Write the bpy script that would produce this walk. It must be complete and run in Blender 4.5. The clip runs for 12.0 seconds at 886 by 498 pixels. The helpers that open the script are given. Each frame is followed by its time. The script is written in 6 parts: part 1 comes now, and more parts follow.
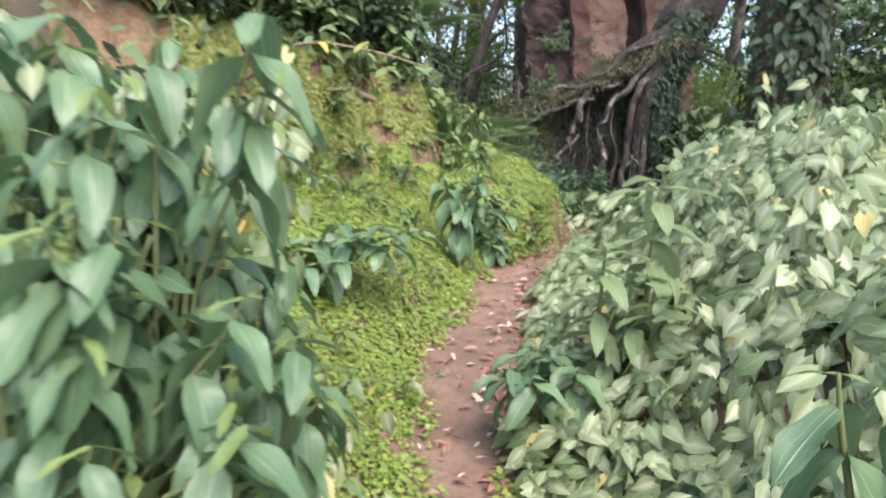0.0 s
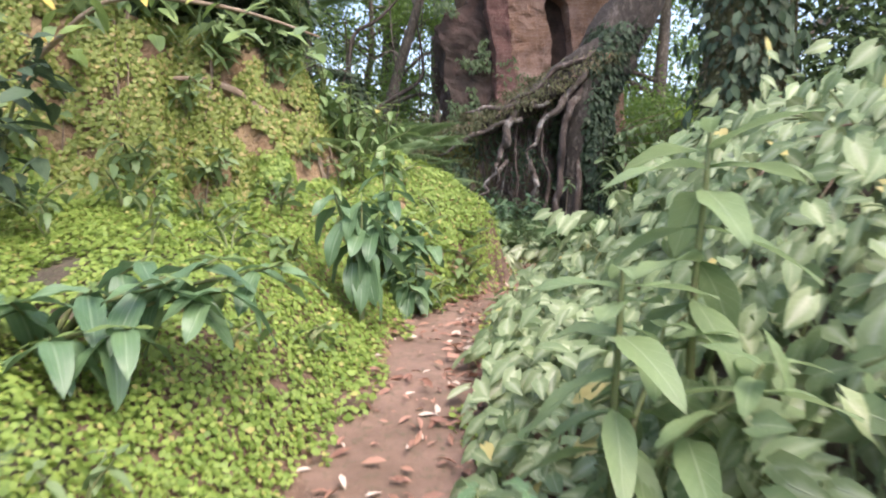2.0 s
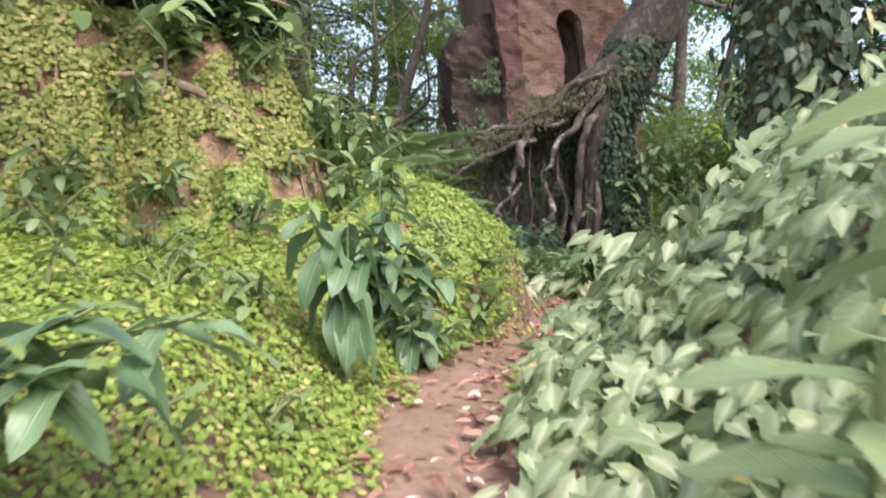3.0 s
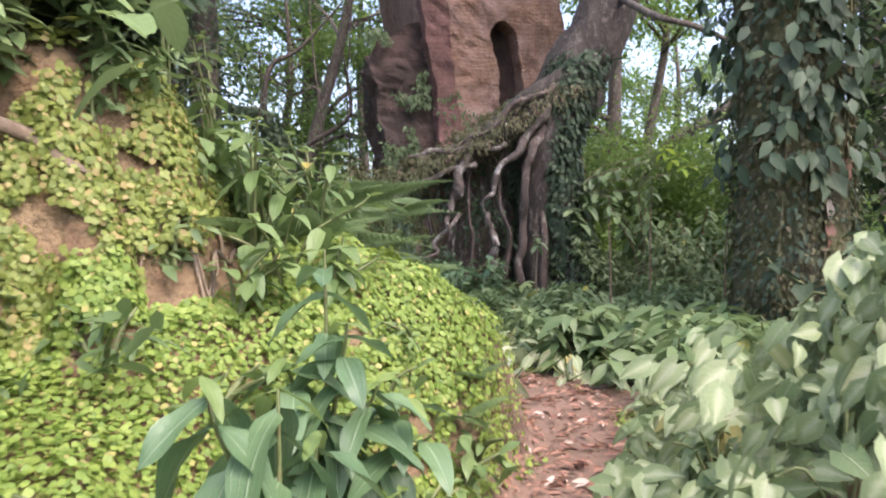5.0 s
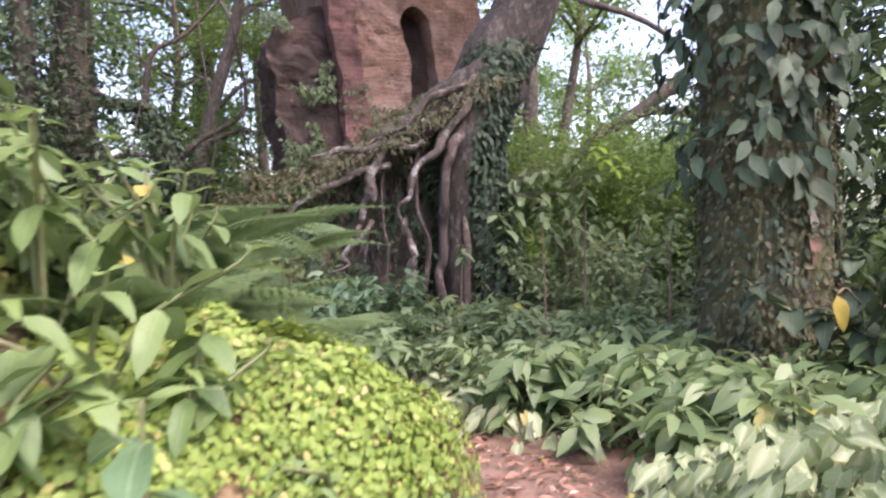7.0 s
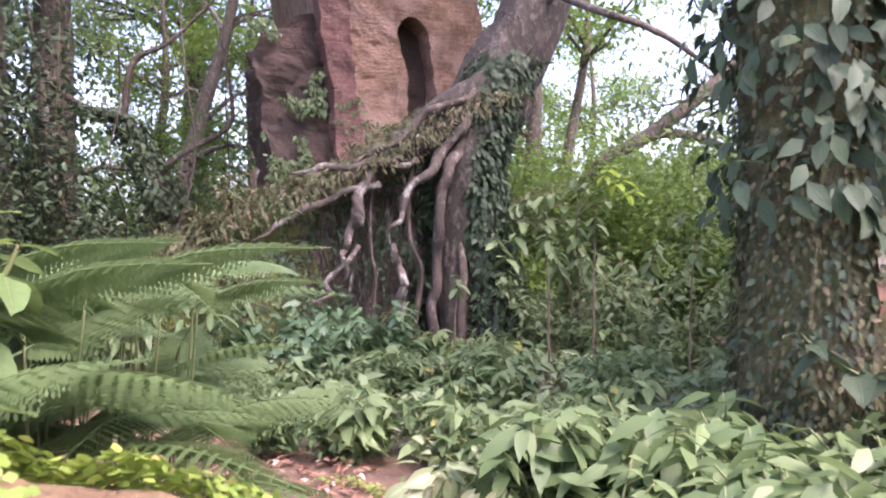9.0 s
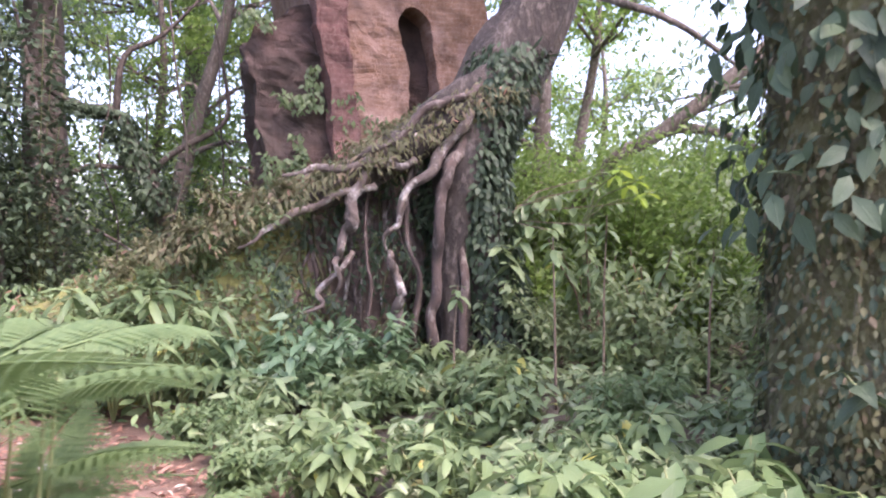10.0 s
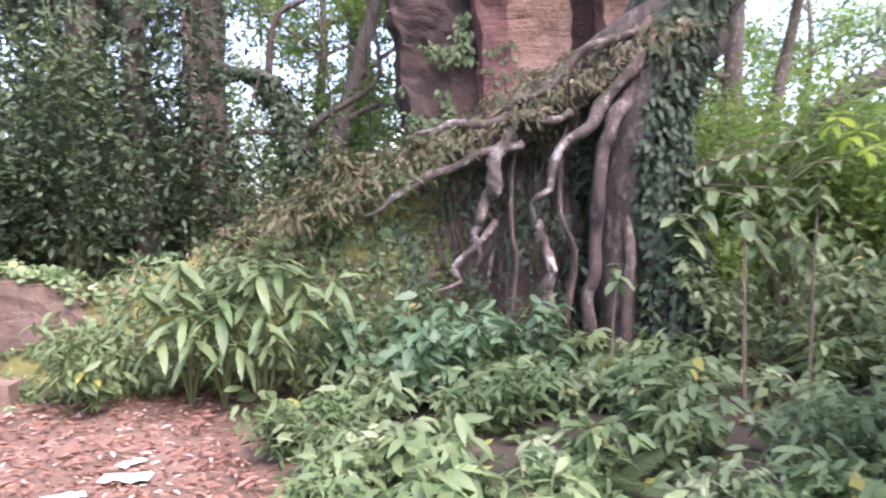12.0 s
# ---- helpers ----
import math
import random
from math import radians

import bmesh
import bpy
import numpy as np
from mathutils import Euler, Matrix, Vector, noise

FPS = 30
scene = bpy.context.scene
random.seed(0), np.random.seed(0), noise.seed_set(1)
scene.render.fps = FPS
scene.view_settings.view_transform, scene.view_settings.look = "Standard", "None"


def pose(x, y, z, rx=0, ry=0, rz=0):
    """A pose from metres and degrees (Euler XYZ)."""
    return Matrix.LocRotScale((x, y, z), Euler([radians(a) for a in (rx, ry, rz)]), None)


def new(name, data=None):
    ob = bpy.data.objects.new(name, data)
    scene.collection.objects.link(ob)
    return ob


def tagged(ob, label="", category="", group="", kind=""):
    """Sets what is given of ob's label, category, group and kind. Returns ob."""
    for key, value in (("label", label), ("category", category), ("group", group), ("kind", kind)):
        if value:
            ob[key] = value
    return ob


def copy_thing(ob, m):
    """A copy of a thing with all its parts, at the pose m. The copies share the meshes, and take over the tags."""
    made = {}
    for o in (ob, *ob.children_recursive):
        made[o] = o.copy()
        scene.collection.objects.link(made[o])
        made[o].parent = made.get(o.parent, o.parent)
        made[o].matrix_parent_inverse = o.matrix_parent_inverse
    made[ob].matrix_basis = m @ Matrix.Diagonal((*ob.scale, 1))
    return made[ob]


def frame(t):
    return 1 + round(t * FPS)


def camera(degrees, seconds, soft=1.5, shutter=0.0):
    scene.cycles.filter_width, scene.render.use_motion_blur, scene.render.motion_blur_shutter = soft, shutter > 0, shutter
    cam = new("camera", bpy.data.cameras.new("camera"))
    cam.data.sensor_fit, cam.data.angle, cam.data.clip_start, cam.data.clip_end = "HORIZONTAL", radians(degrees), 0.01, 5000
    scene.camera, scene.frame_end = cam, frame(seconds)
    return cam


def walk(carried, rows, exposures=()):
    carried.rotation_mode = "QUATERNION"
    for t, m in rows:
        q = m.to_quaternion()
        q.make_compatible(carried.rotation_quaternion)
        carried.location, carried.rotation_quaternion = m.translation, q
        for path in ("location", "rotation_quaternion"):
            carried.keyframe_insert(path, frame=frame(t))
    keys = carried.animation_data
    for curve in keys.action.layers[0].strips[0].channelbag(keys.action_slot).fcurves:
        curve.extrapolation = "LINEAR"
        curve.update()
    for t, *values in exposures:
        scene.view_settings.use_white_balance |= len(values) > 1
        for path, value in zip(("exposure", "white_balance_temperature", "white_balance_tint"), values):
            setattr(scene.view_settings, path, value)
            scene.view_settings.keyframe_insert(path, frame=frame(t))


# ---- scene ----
cam = camera(61.4, 12.0, soft=2.0, shutter=0.5)
METRES, EYE, TILT, LEAN, TURN = 8.0, 1.5, -7.0, -2.0, 0.0
ROWS = [
    (0.0, 0.0, 0.0, 0.0, -0.0, -0.0, 0.0),
    (0.5, 0.0077, 0.0491, -0.0066, -3.48, -0.86, -0.09),
    (1.0, 0.0047, 0.1043, -0.0044, -7.77, -1.01, -0.7),
    (1.5, 0.0135, 0.1564, -0.0089, -6.63, 2.24, 0.89),
    (2.0, 0.021, 0.2139, -0.0008, -5.57, 3.23, 2.56),
    (2.5, 0.0236, 0.2719, -0.0, -5.05, 5.08, 3.04),
    (3.0, 0.0307, 0.3297, 0.0083, -4.87, 5.57, 3.19),
    (3.5, 0.0224, 0.3843, 0.0285, -6.66, 7.71, 4.52),
    (5.5, 0.0222, 0.5285, 0.0847, -12.01, 5.21, 4.26),
    (6.0, 0.0368, 0.5676, 0.0924, -11.97, 4.79, 5.15),
    (6.5, 0.0379, 0.6036, 0.0993, -13.05, 4.84, 6.02),
    (7.0, 0.0442, 0.6329, 0.1148, -18.54, 4.88, 6.06),
    (7.5, 0.0725, 0.6626, 0.121, -19.43, 6.06, 6.19),
    (9.5, 0.0958, 0.7552, 0.1452, -18.64, 6.53, 4.38),
    (10.0, 0.1227, 0.7848, 0.1599, -17.92, 5.91, 4.73),
    (10.5, 0.1332, 0.8182, 0.161, -16.48, 4.42, 5.3),
    (11.0, 0.1416, 0.8493, 0.1727, -15.47, 4.46, 4.61),
    (11.5, 0.1698, 0.8877, 0.1675, -9.79, 4.62, 3.29),
    (12.0, 0.1854, 0.9142, 0.1746, -4.62, 4.32, 3.03),
]
walk(cam, [(t, pose(0, 0, EYE, TILT, LEAN, TURN) @ pose(METRES * x, METRES * y, METRES * z, 90 + pitch, roll, yaw)) for t, x, y, z, yaw, pitch, roll in ROWS],
     exposures=((0.0, 1.82, 6350, 19), (4.0, 1.96, 6700, 22), (5.5, 1.96, 6500, 26), (7.5, 2.26, 6550, 36), (9.5, 2.56, 6450, 39), (12.0, 2.68, 6250, 37)))

# ---- light ----
world = bpy.data.worlds.new("world")
scene.world = world
world.use_nodes = True
wn = world.node_tree.nodes
sky = wn.new("ShaderNodeTexSky")
sky.sky_type = "NISHITA"
sky.sun_disc = False
sky.sun_elevation = radians(58)
sky.sun_rotation = radians(150)
sky.air_density, sky.dust_density, sky.ozone_density = 1.0, 3.0, 0.6
world.node_tree.links.new(sky.outputs[0], wn["Background"].inputs[0])
wn["Background"].inputs[1].default_value = 0.15
sun_data = bpy.data.lights.new("sun", "SUN")
sun_data.energy, sun_data.angle, sun_data.color = 0.9, radians(35), (1.0, 0.98, 0.94)
sun = new("sun", sun_data)
sun.matrix_world = pose(0, 0, 30, 32, 0, 30)


# ---- materials ----
def nodes_of(name):
    mat = bpy.data.materials.new(name)
    mat.use_nodes = True
    nt = mat.node_tree
    return mat, nt, nt.nodes["Principled BSDF"]


def math_node(nt, op, a, b=None, clamp=False):
    n = nt.nodes.new("ShaderNodeMath")
    n.operation, n.use_clamp = op, clamp
    for i, v in enumerate((a, b)):
        if v is None:
            continue
        if isinstance(v, (int, float)):
            n.inputs[i].default_value = v
        else:
            nt.links.new(v, n.inputs[i])
    return n.outputs[0]


def mix_node(nt, fac, a, b):
    n = nt.nodes.new("ShaderNodeMix")
    n.data_type = "RGBA"
    for sock, v in ((n.inputs[0], fac), (n.inputs[6], a), (n.inputs[7], b)):
        if isinstance(v, tuple):
            sock.default_value = (*v, 1)
        elif isinstance(v, (int, float)):
            sock.default_value = v
        else:
            nt.links.new(v, sock)
    return n.outputs[2]


def noise_node(nt, scale, detail=4.0, rough=0.6, coords="Object"):
    tc = nt.nodes.new("ShaderNodeTexCoord")
    n = nt.nodes.new("ShaderNodeTexNoise")
    n.inputs["Scale"].default_value, n.inputs["Detail"].default_value, n.inputs["Roughness"].default_value = scale, detail, rough
    nt.links.new(tc.outputs[coords], n.inputs["Vector"])
    return n.outputs["Fac"]


def ramp(nt, fac, lo, hi):
    n = nt.nodes.new("ShaderNodeMapRange")
    n.inputs[1].default_value, n.inputs[2].default_value = lo, hi
    nt.links.new(fac, n.inputs[0])
    return n.outputs[0]


def bump_to(nt, bsdf, height, strength, distance):
    b = nt.nodes.new("ShaderNodeBump")
    b.inputs["Strength"].default_value, b.inputs["Distance"].default_value = strength, distance
    nt.links.new(height, b.inputs["Height"])
    nt.links.new(b.outputs[0], bsdf.inputs["Normal"])


def leaf_material(name, dark, light, rib=None, old=None, old_part=0.03, rough=0.42, veins=7.0, through_part=0.3, pale=None, long_veins=False, gloss=0.5):
    """A leaf: colour by leaf, ribs from the leaf's own UV, a share of yellowed ones, some light let through."""
    mat, nt, bsdf = nodes_of(name)
    geo = nt.nodes.new("ShaderNodeNewGeometry")
    info = nt.nodes.new("ShaderNodeObjectInfo")
    rand = math_node(nt, "FRACT", math_node(nt, "ADD", geo.outputs["Random Per Island"], info.outputs["Random"]))
    col = mix_node(nt, rand, dark, light)
    blotch = ramp(nt, noise_node(nt, 9.0), 0.35, 0.7)
    col = mix_node(nt, math_node(nt, "MULTIPLY", blotch, 0.35), col, light)
    uv = nt.nodes.new("ShaderNodeUVMap")
    sep = nt.nodes.new("ShaderNodeSeparateXYZ")
    nt.links.new(uv.outputs[0], sep.inputs[0])
    off = math_node(nt, "ABSOLUTE", math_node(nt, "SUBTRACT", sep.outputs[0], 0.5))
    if long_veins:
        wave = math_node(nt, "ABSOLUTE", math_node(nt, "SINE", math_node(nt, "MULTIPLY", off, 16.0)))
        vein = math_node(nt, "SUBTRACT", 1.0, ramp(nt, wave, 0.0, 0.22))
    else:
        across = math_node(nt, "MULTIPLY", math_node(nt, "SUBTRACT", sep.outputs[1], math_node(nt, "MULTIPLY", off, 0.55)), veins * 3.14)
        vein = math_node(nt, "SUBTRACT", 1.0, ramp(nt, math_node(nt, "ABSOLUTE", math_node(nt, "SINE", across)), 0.0, 0.2))
    mid = math_node(nt, "SUBTRACT", 1.0, ramp(nt, off, 0.012, 0.035))
    line = math_node(nt, "MAXIMUM", mid, math_node(nt, "MULTIPLY", vein, 0.45))
    if pale:
        n2 = noise_node(nt, 30.0)
        spread = math_node(nt, "ADD", off, math_node(nt, "MULTIPLY", n2, 0.35))
        patch = math_node(nt, "SUBTRACT", 1.0, ramp(nt, spread, 0.22, 0.44))
        patch = math_node(nt, "MULTIPLY", patch, ramp(nt, rand, 0.05, 0.6))
        col = mix_node(nt, patch, col, pale)
    col = mix_node(nt, math_node(nt, "MULTIPLY", line, 0.55), col, rib or light)
    if old:
        aged = math_node(nt, "LESS_THAN", math_node(nt, "FRACT", math_node(nt, "MULTIPLY", rand, 37.7)), old_part)
        col = mix_node(nt, aged, col, old)
    nt.links.new(col, bsdf.inputs["Base Color"])
    bsdf.inputs["Roughness"].default_value = rough
    bsdf.inputs["Specular IOR Level"].default_value = gloss
    bump_to(nt, bsdf, math_node(nt, "ADD", line, math_node(nt, "MULTIPLY", blotch, 0.4)), 0.45, 0.005)
    tr = nt.nodes.new("ShaderNodeBsdfTranslucent")
    nt.links.new(mix_node(nt, 0.5, col, light), tr.inputs["Color"])
    mx = nt.nodes.new("ShaderNodeMixShader")
    mx.inputs[0].default_value = through_part
    nt.links.new(bsdf.outputs[0], mx.inputs[1])
    nt.links.new(tr.outputs[0], mx.inputs[2])
    nt.links.new(mx.outputs[0], nt.nodes["Material Output"].inputs[0])
    return mat


def rough_material(name, colours, scale, rough=0.9, relief=0.03, fine=40.0, vertical=1.0):
    """Soil, bark, stone: three colours over two scales of noise, with relief."""
    mat, nt, bsdf = nodes_of(name)
    tc = nt.nodes.new("ShaderNodeTexCoord")
    mp = nt.nodes.new("ShaderNodeMapping")
    mp.inputs["Scale"].default_value = (1, 1, vertical)
    nt.links.new(tc.outputs["Object"], mp.inputs[0])
    facs = []
    for s, d in ((scale, 5.0), (fine, 6.0)):
        n = nt.nodes.new("ShaderNodeTexNoise")
        n.inputs["Scale"].default_value, n.inputs["Detail"].default_value, n.inputs["Roughness"].default_value = s, d, 0.65
        nt.links.new(mp.outputs[0], n.inputs["Vector"])
        facs.append(n.outputs["Fac"])
    col = mix_node(nt, ramp(nt, facs[0], 0.38, 0.62), colours[0], colours[1])
    col = mix_node(nt, ramp(nt, facs[1], 0.52, 0.72), col, colours[2])
    nt.links.new(col, bsdf.inputs["Base Color"])
    bsdf.inputs["Roughness"].default_value = rough
    bump_to(nt, bsdf, math_node(nt, "ADD", facs[1], math_node(nt, "MULTIPLY", facs[0], 0.7)), 0.8, relief)
    return mat


def brick_material(name, c1, c2, mortar, stain):
    mat, nt, bsdf = nodes_of(name)
    tc = nt.nodes.new("ShaderNodeTexCoord")
    mp = nt.nodes.new("ShaderNodeMapping")
    mp.inputs["Rotation"].default_value = (radians(90), 0, 0)
    nt.links.new(tc.outputs["Object"], mp.inputs[0])
    br = nt.nodes.new("ShaderNodeTexBrick")
    br.inputs["Scale"].default_value = 1.0
    br.inputs["Brick Width"].default_value, br.inputs["Row Height"].default_value = 0.24, 0.075
    br.inputs["Mortar Size"].default_value = 0.012
    br.inputs["Mortar Smooth"].default_value = 1.0
    for k, v in (("Color1", c1), ("Color2", c2), ("Mortar", mortar)):
        br.inputs[k].default_value = (*v, 1)
    warp = nt.nodes.new("ShaderNodeTexNoise")
    warp.inputs["Scale"].default_value = 3.0
    nt.links.new(tc.outputs["Object"], warp.inputs["Vector"])
    shift = nt.nodes.new("ShaderNodeVectorMath")
    shift.operation = "MULTIPLY_ADD"
    shift.inputs[1].default_value = (0.12, 0.12, 0.12)
    nt.links.new(warp.outputs["Color"], shift.inputs[0])
    nt.links.new(mp.outputs[0], shift.inputs[2])
    nt.links.new(shift.outputs[0], br.inputs["Vector"])
    big, small = noise_node(nt, 0.9, 8.0, 0.7), noise_node(nt, 24.0, 8.0, 0.75)
    col = mix_node(nt, 0.75, br.outputs["Color"], mix_node(nt, ramp(nt, noise_node(nt, 5.0, 6.0), 0.35, 0.65), c1, c2))
    col = mix_node(nt, ramp(nt, big, 0.42, 0.66), col, stain)
    col = mix_node(nt, math_node(nt, "MULTIPLY", ramp(nt, small, 0.55, 0.72), 0.7), col, mortar)
    dirt = math_node(nt, "MULTIPLY", ramp(nt, noise_node(nt, 3.2, 8.0, 0.7), 0.5, 0.68), 0.65)
    col = mix_node(nt, dirt, col, tuple(q * 0.4 for q in c1))
    nt.links.new(col, bsdf.inputs["Base Color"])
    bsdf.inputs["Roughness"].default_value = 0.92
    h = math_node(nt, "SUBTRACT", math_node(nt, "MULTIPLY", small, 2.4), math_node(nt, "MULTIPLY", br.outputs["Fac"], 0.25))
    bump_to(nt, bsdf, h, 1.0, 0.035)
    return mat


ROOT_EARTH = rough_material("root bound earth", ((0.085, 0.062, 0.048), (0.15, 0.108, 0.082), (0.23, 0.18, 0.14)), 3.0, relief=0.08, fine=11)
SOIL = rough_material("soil", ((0.10, 0.062, 0.04), (0.19, 0.115, 0.072), (0.27, 0.19, 0.13)), 3.0, relief=0.02)
PATH_SOIL = rough_material("path soil", ((0.14, 0.09, 0.058), (0.22, 0.14, 0.098), (0.10, 0.085, 0.045)), 2.6, relief=0.02, fine=22)
BANK_SOIL = rough_material("bank soil", ((0.19, 0.115, 0.06), (0.32, 0.225, 0.12), (0.12, 0.08, 0.045)), 6.0, relief=0.07, fine=26)
FOREST_SOIL = rough_material("forest floor", ((0.07, 0.055, 0.035), (0.12, 0.09, 0.06), (0.07, 0.09, 0.03)), 1.5, relief=0.03)
BARK = rough_material("dark bark", ((0.05, 0.04, 0.03), (0.095, 0.075, 0.056), (0.17, 0.14, 0.115)), 3.5, relief=0.05, fine=22, vertical=0.35)
PALE_BARK = rough_material("pale root bark", ((0.08, 0.062, 0.048), (0.16, 0.125, 0.098), (0.58, 0.54, 0.47)), 5.0, relief=0.05, fine=7.5, vertical=0.7)
RED_BARK = rough_material("red brown root bark", ((0.05, 0.037, 0.029), (0.105, 0.075, 0.058), (0.30, 0.255, 0.21)), 5.0, relief=0.05, fine=9, vertical=0.5)
FIG_BARK = rough_material("fig bark", ((0.035, 0.029, 0.023), (0.07, 0.056, 0.043), (0.17, 0.145, 0.12)), 3.0, relief=0.06, fine=13, vertical=0.5)
MOSS_BARK = rough_material("mossy bark", ((0.07, 0.062, 0.034), (0.13, 0.125, 0.05), (0.17, 0.15, 0.10)), 3.0, relief=0.05, fine=18, vertical=0.6)
GREY_BARK = rough_material("grey bark", ((0.085, 0.07, 0.052), (0.16, 0.13, 0.10), (0.27, 0.24, 0.20)), 3.0, relief=0.03, fine=24, vertical=0.4)
MOSSY_STONE = rough_material("mossy stone", ((0.10, 0.10, 0.03), (0.20, 0.20, 0.05), (0.15, 0.12, 0.07)), 2.2, relief=0.05, fine=16)
STONE = rough_material("old masonry", ((0.15, 0.10, 0.07), (0.24, 0.17, 0.125), (0.09, 0.085, 0.045)), 2.5, relief=0.03)
TWIG = rough_material("green stem", ((0.10, 0.13, 0.04), (0.16, 0.19, 0.07), (0.14, 0.10, 0.05)), 12.0, rough=0.6, relief=0.004)
DRY_TWIG = rough_material("dry stem", ((0.16, 0.11, 0.07), (0.24, 0.18, 0.12), (0.32, 0.26, 0.19)), 9.0, relief=0.006)
BRICK = brick_material("weathered brick", (0.22, 0.115, 0.06), (0.33, 0.20, 0.13), (0.48, 0.38, 0.31), (0.42, 0.29, 0.24))
# own dark tone of annex and roof; in the niche it paints recess shade
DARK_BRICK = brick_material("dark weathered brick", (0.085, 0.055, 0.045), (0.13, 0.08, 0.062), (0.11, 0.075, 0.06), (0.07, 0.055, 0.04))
RED_BRICK = brick_material("red weathered brick", (0.18, 0.085, 0.07), (0.25, 0.125, 0.10), (0.36, 0.26, 0.22), (0.12, 0.07, 0.055))

COVER = leaf_material("ground cover leaf", (0.13, 0.23, 0.035), (0.31, 0.41, 0.085), old=(0.46, 0.42, 0.14), old_part=0.05, rough=0.5, through_part=0.35)
DRY_COVER = leaf_material("yellowing cover leaf", (0.14, 0.20, 0.035), (0.31, 0.36, 0.085), old=(0.42, 0.34, 0.13), old_part=0.14, rough=0.5, through_part=0.35)
BUSH_LEAF = leaf_material("ribbed leaf", (0.075, 0.15, 0.07), (0.15, 0.25, 0.11), rib=(0.36, 0.46, 0.29), rough=0.36, long_veins=True, through_part=0.28, gloss=0.55)
YOUNG_LEAF = leaf_material("young leaf", (0.13, 0.21, 0.06), (0.22, 0.31, 0.09), rib=(0.32, 0.40, 0.16), rough=0.4, long_veins=True, through_part=0.35)
TALL_LEAF = leaf_material("tall weed leaf", (0.16, 0.24, 0.10), (0.26, 0.35, 0.16), rib=(0.40, 0.47, 0.30), rough=0.5, through_part=0.42)
ARROW_LEAF = leaf_material("arrow leaf", (0.115, 0.185, 0.07), (0.265, 0.335, 0.155), rib=(0.42, 0.47, 0.30), pale=(0.42, 0.47, 0.28), old=(0.50, 0.44, 0.16), old_part=0.012, rough=0.55, through_part=0.28)
CREAM_LEAF = leaf_material("cream arrow leaf", (0.22, 0.29, 0.13), (0.36, 0.42, 0.22), rib=(0.55, 0.58, 0.40), pale=(0.60, 0.62, 0.42), old=(0.52, 0.46, 0.18), old_part=0.05, rough=0.45, through_part=0.28)
WILD_LEAF = leaf_material("undergrowth leaf", (0.09, 0.155, 0.055), (0.21, 0.29, 0.12), old=(0.36, 0.36, 0.08), old_part=0.02, rough=0.42, through_part=0.3)
DARK_LEAF = leaf_material("dark leaf", (0.034, 0.058, 0.032), (0.075, 0.115, 0.058), rough=0.5, through_part=0.2, gloss=0.3)
BRIGHT_LEAF = leaf_material("bright tree leaf", (0.09, 0.18, 0.036), (0.22, 0.335, 0.08), rough=0.45, through_part=0.55)
FOREST_LEAF = leaf_material("forest leaf", (0.07, 0.12, 0.05), (0.16, 0.23, 0.095), rough=0.42, through_part=0.52)
VINE_LEAF = leaf_material("vine leaf", (0.036, 0.06, 0.034), (0.08, 0.115, 0.062), rib=(0.12, 0.155, 0.09), rough=0.55, through_part=0.2, gloss=0.3)
OLIVE_LEAF = leaf_material("olive creeper leaf", (0.075, 0.082, 0.035), (0.155, 0.155, 0.072), old=(0.18, 0.14, 0.08), old_part=0.15, rough=0.6, through_part=0.25, gloss=0.3)
LIME_LEAF = leaf_material("lime leaf", (0.22, 0.36, 0.035), (0.36, 0.48, 0.07), rough=0.5, through_part=0.5)
# greyer and lighter than BRIGHT_LEAF: distance haze is put into the leaf colour
HAZE_PALE_LEAF = leaf_material("haze paled wood leaf", (0.13, 0.19, 0.09), (0.27, 0.35, 0.17), rough=0.5, through_part=0.5)
BANK_LEAF = leaf_material("bank weed leaf", (0.10, 0.18, 0.055), (0.20, 0.29, 0.10), rib=(0.28, 0.36, 0.17), old=(0.5, 0.42, 0.1), old_part=0.02, rough=0.45, through_part=0.35)
FERN_LEAF = leaf_material("fern leaf", (0.09, 0.16, 0.058), (0.17, 0.25, 0.098), rough=0.5, through_part=0.4)
YELLOW_LEAF = leaf_material("yellow leaf", (0.45, 0.33, 0.05), (0.58, 0.45, 0.10), rough=0.5, through_part=0.35)
LITTER = leaf_material("dead leaf", (0.17, 0.075, 0.045), (0.37, 0.205, 0.135), old=(0.55, 0.45, 0.35), old_part=0.12, rough=0.6, through_part=0.1)
PAPER = rough_material("pale litter", ((0.72, 0.69, 0.65), (0.80, 0.78, 0.74), (0.6, 0.55, 0.5)), 8.0, relief=0.003)


# ---- mesh helpers ----
def mesh_from(name, V, F, mat, UV=None, smooth=True):
    """A mesh of quads from arrays of vertices, faces and a UV for each vertex."""
    V, F = np.asarray(V, np.float32), np.asarray(F, np.int32)
    me = bpy.data.meshes.new(name)
    me.vertices.add(len(V))
    me.vertices.foreach_set("co", V.ravel())
    me.loops.add(F.size)
    me.loops.foreach_set("vertex_index", F.ravel())
    me.polygons.add(len(F))
    me.polygons.foreach_set("loop_start", np.arange(0, F.size, F.shape[1], dtype=np.int32))
    if UV is not None:
        layer = me.uv_layers.new(name="UVMap")
        layer.data.foreach_set("uv", np.asarray(UV, np.float32)[F.ravel()].ravel())
    me.update(calc_edges=True)
    me.polygons.foreach_set("use_smooth", np.full(len(F), smooth))
    me.materials.append(mat)
    return me


def part_of(name, me, parent, label="", m=None):
    ob = new(name, me)
    ob.parent = parent
    if m is not None:
        ob.matrix_basis = m
    return tagged(ob, label)


